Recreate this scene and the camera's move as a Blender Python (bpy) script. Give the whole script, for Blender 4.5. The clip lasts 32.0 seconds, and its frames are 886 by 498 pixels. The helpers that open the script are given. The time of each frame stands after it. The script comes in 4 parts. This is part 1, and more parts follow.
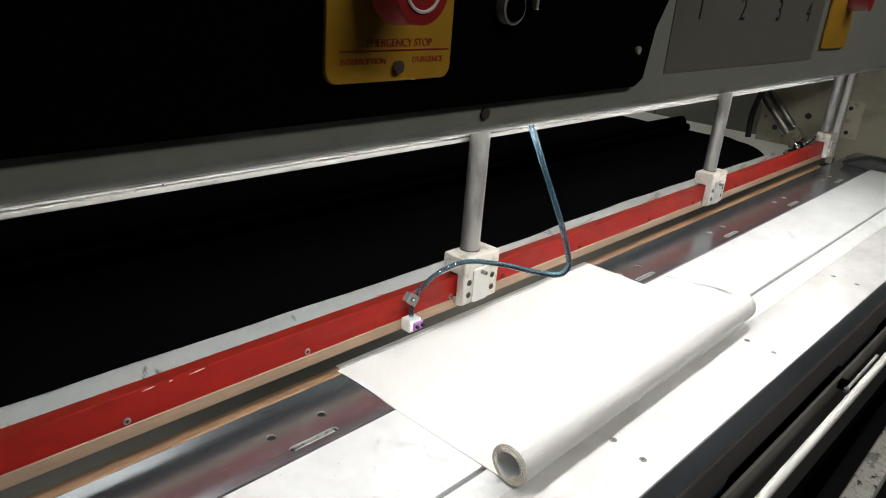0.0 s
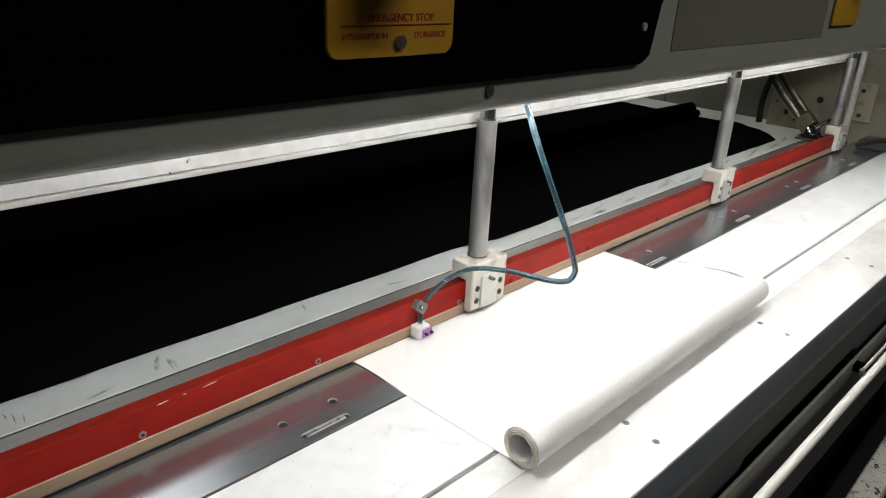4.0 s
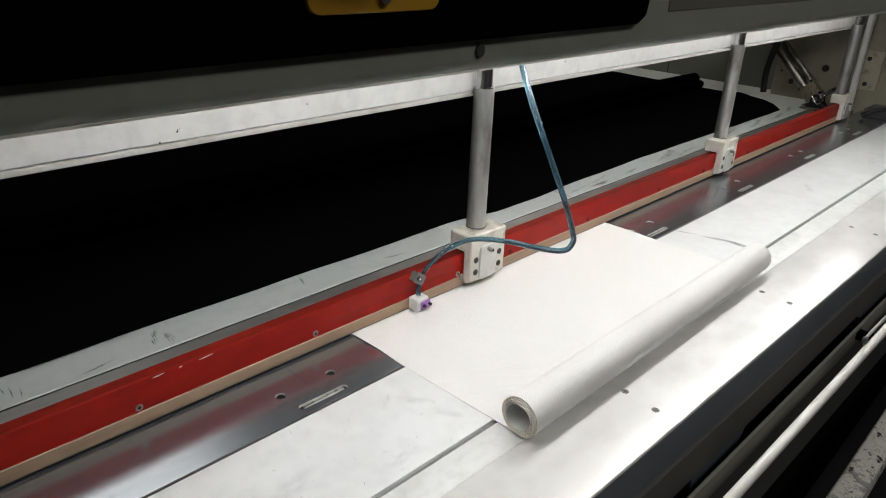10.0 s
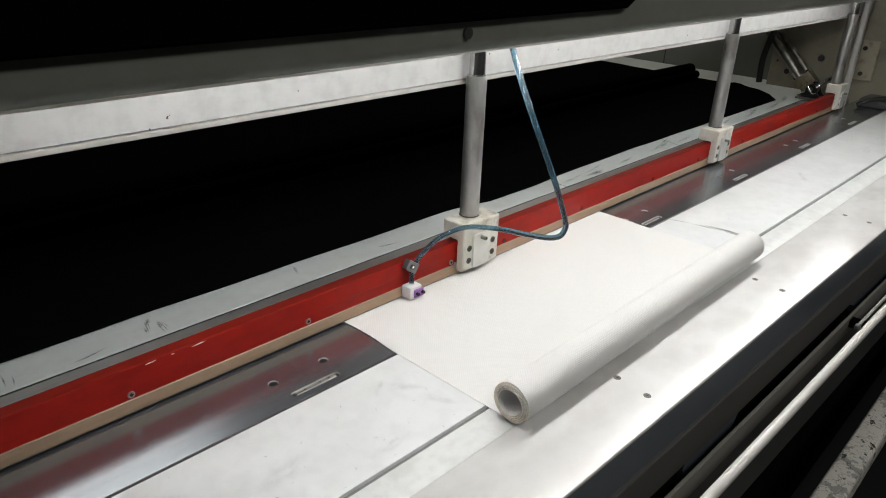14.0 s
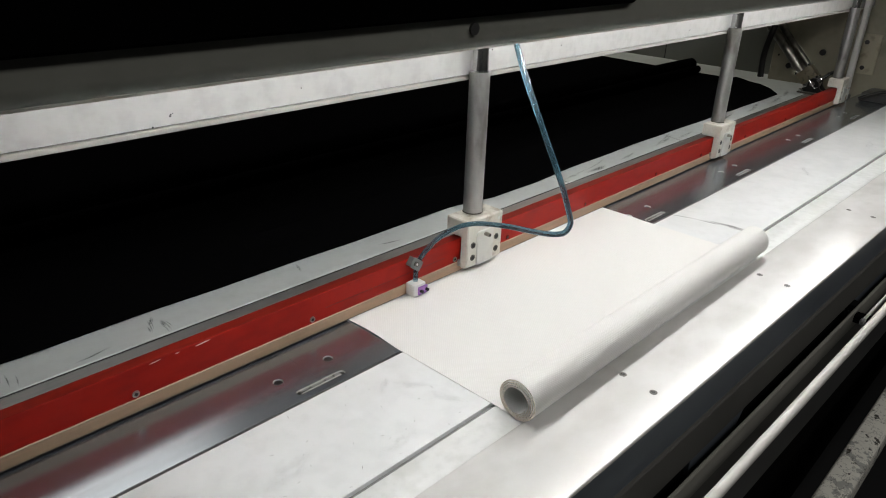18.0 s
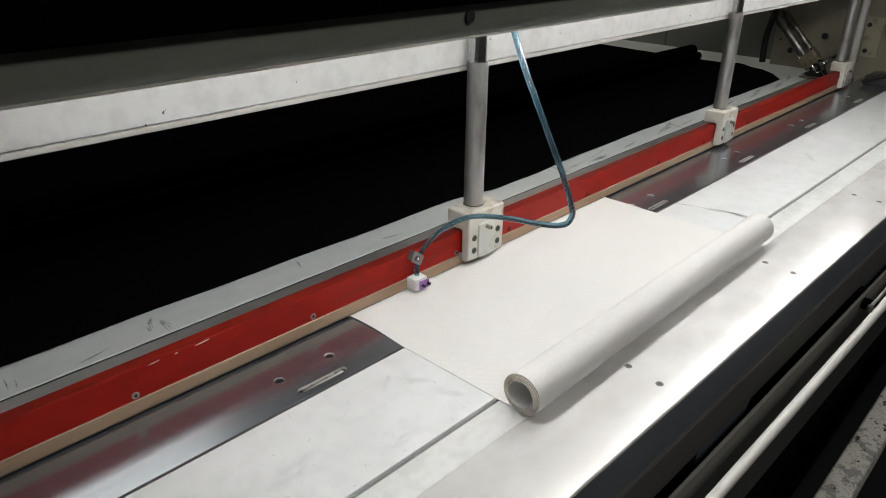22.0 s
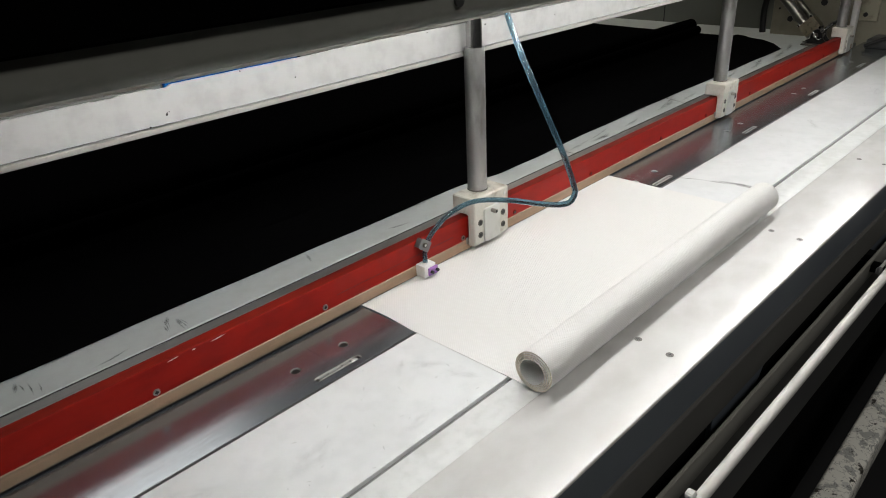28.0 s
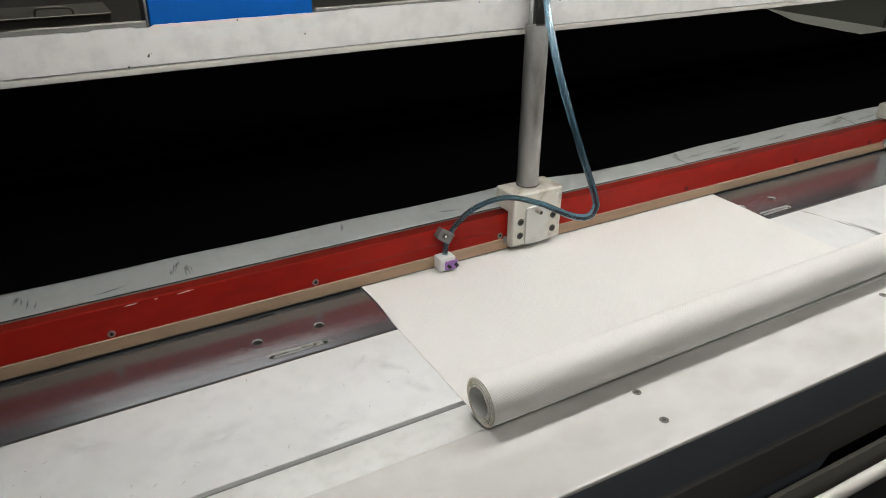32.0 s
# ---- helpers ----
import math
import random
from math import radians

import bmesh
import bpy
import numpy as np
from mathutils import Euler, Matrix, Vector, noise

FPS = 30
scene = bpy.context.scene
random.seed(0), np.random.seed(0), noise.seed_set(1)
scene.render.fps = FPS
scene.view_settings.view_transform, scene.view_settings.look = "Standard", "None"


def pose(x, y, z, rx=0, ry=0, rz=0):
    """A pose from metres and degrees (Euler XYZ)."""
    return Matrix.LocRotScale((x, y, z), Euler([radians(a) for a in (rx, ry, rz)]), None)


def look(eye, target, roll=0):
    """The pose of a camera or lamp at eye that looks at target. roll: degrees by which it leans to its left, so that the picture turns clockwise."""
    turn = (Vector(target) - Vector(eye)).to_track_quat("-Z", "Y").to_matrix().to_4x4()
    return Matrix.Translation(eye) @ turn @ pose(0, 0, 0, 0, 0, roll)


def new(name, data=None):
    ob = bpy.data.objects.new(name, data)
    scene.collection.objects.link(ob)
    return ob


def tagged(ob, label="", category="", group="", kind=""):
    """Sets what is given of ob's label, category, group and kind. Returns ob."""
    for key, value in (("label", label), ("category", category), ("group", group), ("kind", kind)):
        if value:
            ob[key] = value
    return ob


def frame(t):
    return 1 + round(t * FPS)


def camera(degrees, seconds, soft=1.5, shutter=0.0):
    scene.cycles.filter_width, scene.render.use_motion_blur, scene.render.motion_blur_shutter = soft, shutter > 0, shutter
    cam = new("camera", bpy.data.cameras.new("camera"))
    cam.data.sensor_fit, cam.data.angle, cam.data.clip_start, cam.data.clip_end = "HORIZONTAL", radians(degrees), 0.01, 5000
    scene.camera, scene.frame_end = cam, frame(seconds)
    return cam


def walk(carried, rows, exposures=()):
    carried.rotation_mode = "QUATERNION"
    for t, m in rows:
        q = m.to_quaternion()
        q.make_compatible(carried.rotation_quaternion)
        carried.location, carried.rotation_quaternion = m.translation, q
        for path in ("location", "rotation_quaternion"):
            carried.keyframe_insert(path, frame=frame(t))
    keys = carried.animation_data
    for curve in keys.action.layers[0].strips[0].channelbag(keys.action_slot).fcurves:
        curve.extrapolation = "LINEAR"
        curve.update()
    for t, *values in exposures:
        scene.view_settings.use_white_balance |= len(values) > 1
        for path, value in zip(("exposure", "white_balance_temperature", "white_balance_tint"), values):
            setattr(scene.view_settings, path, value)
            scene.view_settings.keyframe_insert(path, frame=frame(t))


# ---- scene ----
cam = camera(63.8, 32.0, soft=1.05)
PATH = [
    (0, (-0.581, -0.696, 1.46), (0.808, 0.546, 0.733), 4.6),
    (0.5, (-0.576, -0.695, 1.459), (0.802, 0.559, 0.734), 4.6),
    (1, (-0.574, -0.698, 1.456), (0.785, 0.577, 0.731), 3.9),
    (1.5, (-0.58, -0.698, 1.455), (0.775, 0.583, 0.731), 4.1),
    (2, (-0.58, -0.694, 1.454), (0.776, 0.582, 0.724), 4.3),
    (2.5, (-0.582, -0.695, 1.453), (0.78, 0.575, 0.725), 4.2),
    (3, (-0.581, -0.696, 1.452), (0.779, 0.573, 0.718), 3.9),
    (3.5, (-0.581, -0.699, 1.45), (0.783, 0.565, 0.714), 3.6),
    (5.5, (-0.572, -0.702, 1.438), (0.778, 0.554, 0.664), 2.6),
    (6, (-0.572, -0.702, 1.436), (0.776, 0.552, 0.656), 2.7),
    (6.5, (-0.571, -0.704, 1.437), (0.776, 0.554, 0.66), 2.7),
    (7, (-0.571, -0.706, 1.437), (0.773, 0.549, 0.648), 2.6),
    (7.5, (-0.571, -0.706, 1.437), (0.767, 0.553, 0.645), 2.6),
    (8, (-0.569, -0.706, 1.436), (0.767, 0.556, 0.645), 2.4),
    (8.5, (-0.568, -0.708, 1.436), (0.769, 0.555, 0.65), 2.2),
    (9, (-0.568, -0.711, 1.436), (0.774, 0.551, 0.656), 2.3),
    (9.5, (-0.569, -0.709, 1.435), (0.77, 0.55, 0.645), 2.3),
    (10, (-0.568, -0.705, 1.434), (0.772, 0.546, 0.634), 2.5),
    (10.5, (-0.566, -0.705, 1.432), (0.766, 0.547, 0.62), 2.3),
    (11, (-0.566, -0.707, 1.429), (0.767, 0.541, 0.614), 2.2),
    (11.5, (-0.567, -0.71, 1.428), (0.771, 0.537, 0.617), 2.4),
    (12, (-0.567, -0.706, 1.427), (0.77, 0.536, 0.607), 2.4),
    (12.5, (-0.569, -0.707, 1.427), (0.76, 0.542, 0.606), 2.5),
    (13, (-0.566, -0.709, 1.428), (0.769, 0.532, 0.605), 2.4),
    (13.5, (-0.567, -0.71, 1.428), (0.769, 0.53, 0.606), 2.3),
    (14, (-0.565, -0.713, 1.427), (0.774, 0.528, 0.61), 2.4),
    (14.5, (-0.564, -0.714, 1.428), (0.775, 0.525, 0.609), 2.2),
    (16.5, (-0.565, -0.709, 1.428), (0.768, 0.533, 0.603), 1.9),
    (17, (-0.565, -0.709, 1.427), (0.769, 0.534, 0.605), 1.9),
    (17.5, (-0.566, -0.707, 1.426), (0.77, 0.534, 0.606), 2.0),
    (18, (-0.566, -0.706, 1.426), (0.77, 0.532, 0.6), 2.1),
    (18.5, (-0.564, -0.703, 1.426), (0.766, 0.533, 0.589), 2.0),
    (19, (-0.565, -0.696, 1.422), (0.756, 0.547, 0.579), 1.8),
    (19.5, (-0.563, -0.693, 1.42), (0.757, 0.545, 0.567), 1.8),
    (20, (-0.561, -0.69, 1.42), (0.753, 0.551, 0.564), 1.7),
    (20.5, (-0.559, -0.695, 1.419), (0.755, 0.549, 0.567), 1.2),
    (21, (-0.557, -0.698, 1.42), (0.763, 0.538, 0.565), 1.0),
    (21.5, (-0.557, -0.697, 1.42), (0.754, 0.543, 0.558), 0.8),
    (22, (-0.555, -0.7, 1.422), (0.769, 0.538, 0.577), 0.9),
    (22.5, (-0.556, -0.701, 1.425), (0.772, 0.545, 0.598), 0.9),
    (23, (-0.562, -0.701, 1.425), (0.764, 0.551, 0.605), 0.7),
    (23.5, (-0.565, -0.703, 1.423), (0.753, 0.555, 0.597), 0.2),
    (24, (-0.563, -0.702, 1.421), (0.761, 0.536, 0.576), -0.0),
    (24.5, (-0.56, -0.704, 1.421), (0.777, 0.522, 0.577), 0.0),
    (25, (-0.558, -0.709, 1.422), (0.782, 0.523, 0.593), -0.3),
    (25.5, (-0.56, -0.714, 1.423), (0.78, 0.523, 0.603), -0.5),
    (27.5, (-0.564, -0.713, 1.422), (0.768, 0.524, 0.588), -1.0),
    (28, (-0.562, -0.715, 1.42), (0.733, 0.539, 0.553), -2.7),
    (28.5, (-0.571, -0.703, 1.428), (0.682, 0.587, 0.552), -1.5),
    (29, (-0.559, -0.703, 1.435), (0.693, 0.621, 0.612), -0.3),
    (29.5, (-0.506, -0.711, 1.437), (0.706, 0.635, 0.588), -0.7),
    (29.9, (-0.456, -0.733, 1.441), (0.658, 0.673, 0.556), -1.2),
    (30, (-0.442, -0.739, 1.435), (0.648, 0.692, 0.561), -1.6),
    (30.5, (-0.382, -0.764, 1.413), (0.584, 0.744, 0.522), -2.3),
    (31, (-0.341, -0.779, 1.401), (0.587, 0.723, 0.461), -0.4),
    (31.5, (-0.326, -0.789, 1.391), (0.577, 0.735, 0.462), 0.3),
    (32, (-0.318, -0.784, 1.392), (0.562, 0.762, 0.479), 0.4),
]
walk(cam, [(t, look(eye, target, roll)) for t, eye, target, roll in PATH],
     exposures=[(0, -0.44, 6500, 10), (1.0, -0.4, 6500, 10), (3.5, -0.4, 6500, 10), (5.5, -0.73, 6500, 10), (9, -0.78, 6480, 10), (10, -0.84, 6470, 10), (14, -0.86, 6450, 10), (23, -1.0, 6500, 10), (25.5, -1.0, 6500, 10),
                (28, -0.93, 6500, 10), (29.5, -0.82, 6550, 10), (30, -0.84, 6600, 10), (31, -1.1, 6600, 10), (32, -1.1, 6650, 10)])

# ---------------------------------------------------------------- world, lights
world = bpy.data.worlds.new("world")
scene.world = world
world.use_nodes = True
world.node_tree.nodes["Background"].inputs[0].default_value = (0.9, 0.95, 1.0, 1)
world.node_tree.nodes["Background"].inputs[1].default_value = 0.008


def area(name, m, sx, sy, watts, colour=(1.0, 0.97, 0.92)):
    d = bpy.data.lights.new(name, "AREA")
    d.shape, d.size, d.size_y, d.energy, d.color = "RECTANGLE", sx, sy, watts, colour
    ob = new(name, d)
    ob.matrix_world = m
    return ob


# unseen workshop ceiling light, assumed before the press; the other lamps are glowing tubes and panels, built below
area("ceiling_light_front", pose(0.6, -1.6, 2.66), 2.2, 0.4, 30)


# ---------------------------------------------------------------- materials
def material(name, colour, rough=0.5, metal=0.0, spots=None, spot_scale=6.0, spot_amount=0.5, grain=None, grain_scale=120.0,
             bump=0.0, stretch=(1, 1, 1), rough_vary=0.0, coat=0.0, spot_from=0.5, spot_detail=6):
    """A surface with large stains (spots) and a fine grain, both along stretch, in metres."""
    m = bpy.data.materials.new(name)
    m.use_nodes = True
    nt = m.node_tree
    b = nt.nodes["Principled BSDF"]
    b.inputs["Roughness"].default_value, b.inputs["Metallic"].default_value = rough, metal
    b.inputs["Coat Weight"].default_value = coat
    geo = nt.nodes.new("ShaderNodeNewGeometry")
    mp = nt.nodes.new("ShaderNodeMapping")
    mp.inputs["Scale"].default_value = stretch
    nt.links.new(geo.outputs["Position"], mp.inputs["Vector"])
    last = None

    def mix(fac, a, colour_b):
        x = nt.nodes.new("ShaderNodeMix")
        x.data_type = "RGBA"
        nt.links.new(fac, x.inputs["Factor"])
        if a is None:
            x.inputs["A"].default_value = (*colour, 1)
        else:
            nt.links.new(a, x.inputs["A"])
        x.inputs["B"].default_value = (*colour_b, 1)
        return x.outputs["Result"]

    def noisy(scale, detail, lo, hi, top):
        n = nt.nodes.new("ShaderNodeTexNoise")
        n.inputs["Scale"].default_value, n.inputs["Detail"].default_value = scale, detail
        nt.links.new(mp.outputs["Vector"], n.inputs["Vector"])
        r = nt.nodes.new("ShaderNodeMapRange")
        r.interpolation_type = "SMOOTHSTEP"
        r.inputs["From Min"].default_value, r.inputs["From Max"].default_value = lo, hi
        r.inputs["To Max"].default_value = top
        nt.links.new(n.outputs["Fac"], r.inputs["Value"])
        return n.outputs["Fac"], r.outputs["Result"]

    fine, fine_mask = noisy(grain_scale, 3, 0.4, 0.75, 0.6)
    big, big_mask = noisy(spot_scale, spot_detail, spot_from, spot_from + 0.24, spot_amount)
    if grain:
        last = mix(fine_mask, last, grain)
    if spots:
        last = mix(big_mask, last, spots)
    if last is None:
        b.inputs["Base Color"].default_value = (*colour, 1)
    else:
        nt.links.new(last, b.inputs["Base Color"])
    if rough_vary:
        r = nt.nodes.new("ShaderNodeMapRange")
        r.inputs["To Min"].default_value, r.inputs["To Max"].default_value = rough - rough_vary, rough + rough_vary
        nt.links.new(big, r.inputs["Value"])
        nt.links.new(r.outputs["Result"], b.inputs["Roughness"])
    if bump:
        k = nt.nodes.new("ShaderNodeBump")
        k.inputs["Strength"].default_value, k.inputs["Distance"].default_value = bump, 0.001
        nt.links.new(fine, k.inputs["Height"])
        nt.links.new(k.outputs["Normal"], b.inputs["Normal"])
    return m


def woven(name, colour, dark, period=0.0023):
    """Basket weave from the UV map, which is laid out in metres."""
    m = bpy.data.materials.new(name)
    m.use_nodes = True
    nt = m.node_tree
    b = nt.nodes["Principled BSDF"]
    b.inputs["Roughness"].default_value = 0.62
    uv = nt.nodes.new("ShaderNodeUVMap")
    waves = []
    for turn in (43, 133):
        mp = nt.nodes.new("ShaderNodeMapping")
        mp.inputs["Rotation"].default_value = (0, 0, radians(turn + 0.6))
        nt.links.new(uv.outputs["UV"], mp.inputs["Vector"])
        w = nt.nodes.new("ShaderNodeTexWave")
        w.inputs["Scale"].default_value = 0.314 / period
        w.inputs["Distortion"].default_value = 0.0
        nt.links.new(mp.outputs["Vector"], w.inputs["Vector"])
        waves.append(w)
    mul = nt.nodes.new("ShaderNodeMath")
    mul.operation = "MULTIPLY"
    nt.links.new(waves[0].outputs["Fac"], mul.inputs[0])
    nt.links.new(waves[1].outputs["Fac"], mul.inputs[1])
    x = nt.nodes.new("ShaderNodeMix")
    x.data_type = "RGBA"
    x.inputs["A"].default_value, x.inputs["B"].default_value = (*dark, 1), (*colour, 1)
    nt.links.new(mul.outputs[0], x.inputs["Factor"])
    nt.links.new(x.outputs["Result"], b.inputs["Base Color"])
    k = nt.nodes.new("ShaderNodeBump")
    k.inputs["Strength"].default_value, k.inputs["Distance"].default_value = 0.55, 0.0006
    nt.links.new(mul.outputs[0], k.inputs["Height"])
    nt.links.new(k.outputs["Normal"], b.inputs["Normal"])
    through_light = nt.nodes.new("ShaderNodeBsdfTranslucent")
    nt.links.new(x.outputs["Result"], through_light.inputs["Color"])
    both = nt.nodes.new("ShaderNodeMixShader")
    both.inputs["Fac"].default_value = 0.1
    nt.links.new(b.outputs["BSDF"], both.inputs[1])
    nt.links.new(through_light.outputs["BSDF"], both.inputs[2])
    nt.links.new(both.outputs["Shader"], nt.nodes["Material Output"].inputs["Surface"])
    return m


WHITE = material("worn_white_laminate", (0.765, 0.785, 0.79), 0.35, spots=(0.62, 0.64, 0.635), spot_scale=11, spot_amount=0.3, spot_from=0.4, spot_detail=3,
                 grain=(0.68, 0.70, 0.705), grain_scale=45, rough_vary=0.05)
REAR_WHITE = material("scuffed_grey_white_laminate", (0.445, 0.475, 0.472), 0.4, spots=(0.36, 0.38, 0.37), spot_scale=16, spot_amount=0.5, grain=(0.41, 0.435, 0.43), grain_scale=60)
STEEL_APRON = material("satin_stainless_steel", (0.83, 0.832, 0.818), 0.2, 0.15, spots=(0.56, 0.56, 0.535), spot_scale=9, spot_amount=0.42,
                       grain=(0.68, 0.675, 0.655), grain_scale=26, stretch=(0.6, 1, 1), rough_vary=0.03, spot_from=0.38, spot_detail=4)
ALU = material("brushed_aluminium", (0.38, 0.415, 0.455), 0.22, 0.92, spots=(0.29, 0.315, 0.355), spot_scale=14, spot_amount=0.6,
               grain=(0.33, 0.355, 0.39), grain_scale=240, stretch=(0.06, 1, 1), rough_vary=0.07, bump=0.08)
REAR_PLATE = material("dull_grey_aluminium", (0.26, 0.26, 0.255), 0.36, 0.7, spots=(0.13, 0.128, 0.12), spot_scale=8, spot_amount=0.5,
                      grain=(0.21, 0.212, 0.215), grain_scale=200, stretch=(0.1, 1, 1))
# near-black stands in for shade in the recess and under the rails
VOID = material("unlit_void_black", (0.006, 0.006, 0.006), 0.8)
APRON_SCREW = material("dark_flush_screw", (0.13, 0.125, 0.115), 0.5, 0.4)
# spots are stains; the darker base offsets tube light on the bar's top
RED_TOP = material("stained_darkened_red", (0.185, 0.0105, 0.0052), 0.5, spots=(0.11, 0.009, 0.006), spot_scale=9, spot_amount=0.7, spot_from=0.46, grain=(0.12, 0.008, 0.006),
                   grain_scale=80, stretch=(0.25, 1, 1))
RED = material("red_paint", (0.265, 0.009, 0.0043), 0.4, spots=(0.18, 0.0065, 0.003), spot_scale=4, spot_amount=0.6, grain=(0.19, 0.0065, 0.004),
               grain_scale=60, stretch=(0.3, 1, 1), rough_vary=0.08)
TAN = material("tan_wear_strip", (0.27, 0.18, 0.112), 0.55, spots=(0.19, 0.125, 0.08), spot_scale=8, grain=(0.36, 0.22, 0.14), grain_scale=150, stretch=(0.1, 1, 1))
TAN_DARK = material("brown_jaw_strip", (0.24, 0.135, 0.065), 0.5, spots=(0.15, 0.085, 0.045), spot_scale=9, grain=(0.19, 0.105, 0.055), grain_scale=150, stretch=(0.1, 1, 1))
CREAM = material("cream_machine_paint", (0.55, 0.535, 0.475), 0.42, spots=(0.25, 0.21, 0.15), spot_scale=42, spot_amount=0.85, spot_from=0.5, grain=(0.48, 0.46, 0.4), grain_scale=200, bump=0.2)
PLATE_GREY = material("bare_cast_aluminium", (0.6, 0.6, 0.57), 0.4, 0.5, spots=(0.4, 0.4, 0.37), spot_scale=30)
ROD = material("ground_steel_rod", (0.5, 0.5, 0.5), 0.2, 1.0)
RAIL_DARK = material("blackened_rail", (0.042, 0.042, 0.046), 0.4, spots=(0.025, 0.025, 0.026), spot_scale=6)
RAIL = material("dark_grey_rail_paint", (0.105, 0.103, 0.096), 0.45, spots=(0.08, 0.078, 0.073), spot_scale=6)
# the blue tint stands for glare spilling from the bright apron edge
FASCIA = material("black_fascia_with_blue_haze", (0.116, 0.136, 0.16), 0.28, spots=(0.087, 0.103, 0.122), spot_scale=5)
PLATE_DULL = material("dull_zinc_plate", (0.3, 0.3, 0.29), 0.45, 0.6, spots=(0.16, 0.155, 0.14), spot_scale=60)
CHROME = material("polished_steel", (0.62, 0.62, 0.63), 0.16, 1.0, spots=(0.4, 0.4, 0.4), spot_scale=14, stretch=(1, 1, 0.3))
TUBE_STEEL = material("dull_aluminium_tube", (0.39, 0.39, 0.377), 0.36, 0.78, grain=(0.55, 0.55, 0.53), grain_scale=55, spots=(0.15, 0.14, 0.125), spot_scale=26, spot_amount=0.8, spot_from=0.44, stretch=(1, 1, 0.35), rough_vary=0.1)
DARK_STEEL = material("dark_steel", (0.09, 0.09, 0.09), 0.45, 0.6, spots=(0.05, 0.05, 0.05))
JAW = material("oily_steel_rail", (0.09, 0.086, 0.075), 0.4, 0.5, spots=(0.05, 0.048, 0.042), spot_scale=10, stretch=(0.2, 1, 1))
BOLT = material("black_oxide_steel", (0.02, 0.02, 0.02), 0.4, 0.5)
SCREW = material("zinc_screw", (0.32, 0.3, 0.27), 0.35, 0.9, spots=(0.15, 0.14, 0.12), spot_scale=150)
COVER = material("grey_machine_paint", (0.225, 0.23, 0.202), 0.5, spots=(0.175, 0.18, 0.155), spot_scale=3, grain=(0.2, 0.205, 0.178), grain_scale=70)
BLACK_PANEL = material("black_control_plastic", (0.002, 0.002, 0.002), 0.6)
YELLOW = material("yellow_enamel", (0.4, 0.21, 0.008), 0.5, spots=(0.31, 0.155, 0.007), spot_scale=20)
RED_KNOB = material("red_plastic", (0.256, 0.01, 0.01), 0.4)
BEAM_WHITE = material("white_painted_steel", (0.385, 0.387, 0.38), 0.4, spots=(0.31, 0.31, 0.295), spot_scale=10, spot_amount=0.3, grain=(0.3, 0.3, 0.29), grain_scale=50)
LIP = material("stained_white_lip", (0.3, 0.295, 0.27), 0.5, spots=(0.17, 0.163, 0.145), spot_scale=20, stretch=(0.3, 1, 1))
GREY_STEEL = material("grey_galvanised_sheet", (0.2, 0.2, 0.19), 0.4, 0.7, spots=(0.12, 0.12, 0.11), spot_scale=8)
CYLINDER = material("stained_steel_cylinder", (0.25, 0.24, 0.215), 0.34, 0.85, spots=(0.07, 0.063, 0.05), spot_scale=24, spot_amount=0.8, spot_from=0.45)
CHEST_LID = material("worn_steel_and_edge_light", (0.42, 0.41, 0.37), 0.4, 0.4, spots=(0.25, 0.24, 0.21), spot_scale=8)
CLOTH = material("black_felt", (0.002, 0.002, 0.0022), 1.0, grain=(0.004, 0.004, 0.0043), grain_scale=500, bump=0.3)
FABRIC = woven("white_woven_mesh", (0.87, 0.871, 0.848), (0.8, 0.8, 0.778), 0.0027)
FABRIC_EDGE = material("fabric_cut_edge", (0.7, 0.655, 0.555), 0.7, grain=(0.5, 0.46, 0.37), grain_scale=500)
CUT = material("cut_edge_shadow", (0.12, 0.12, 0.115), 0.8)
BLUE = material("blue_plastic", (0.0, 0.052, 0.215), 0.5, spots=(0.0, 0.04, 0.17), spot_scale=12)
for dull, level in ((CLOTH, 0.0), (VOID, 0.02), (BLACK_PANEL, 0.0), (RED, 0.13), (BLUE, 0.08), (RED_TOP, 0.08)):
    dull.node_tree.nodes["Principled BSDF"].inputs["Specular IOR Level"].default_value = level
CHEST = material("grey_painted_chest", (0.36, 0.355, 0.33), 0.45, 0.2, spots=(0.24, 0.235, 0.215), spot_scale=8)
HOSE = material("clear_blue_hose", (0.16, 0.31, 0.4), 0.1, coat=0.3, grain=(0.22, 0.38, 0.47), grain_scale=30)
HOSE.node_tree.nodes["Principled BSDF"].inputs["Transmission Weight"].default_value = 0.85
HOSE.node_tree.nodes["Principled BSDF"].inputs["IOR"].default_value = 1.33
NYLON = material("white_nylon", (0.66, 0.66, 0.64), 0.45, spots=(0.5, 0.5, 0.48), spot_scale=60, spot_amount=0.6)
PURPLE = material("purple_plastic", (0.3, 0.13, 0.42), 0.4)
OLIVE = material("dark_olive_rail", (0.3, 0.295, 0.262), 0.45, 0.1, spots=(0.225, 0.22, 0.195), spot_scale=6)
WHITE_TUBE = material("white_enamel_tube", (0.75, 0.74, 0.7), 0.3)
END_WHITE = material("old_white_casting_paint", (0.21, 0.193, 0.142), 0.5, spots=(0.115, 0.1, 0.068), spot_scale=9, spot_amount=0.6, grain=(0.22, 0.209, 0.165), grain_scale=50)
END_GREEN = material("grey_green_panel", (0.125, 0.13, 0.115), 0.5, spots=(0.1, 0.103, 0.09), spot_scale=3)
CEILING = material("workshop_ceiling", (0.6, 0.64, 0.68), 0.8, spots=(0.5, 0.53, 0.56), spot_scale=2)
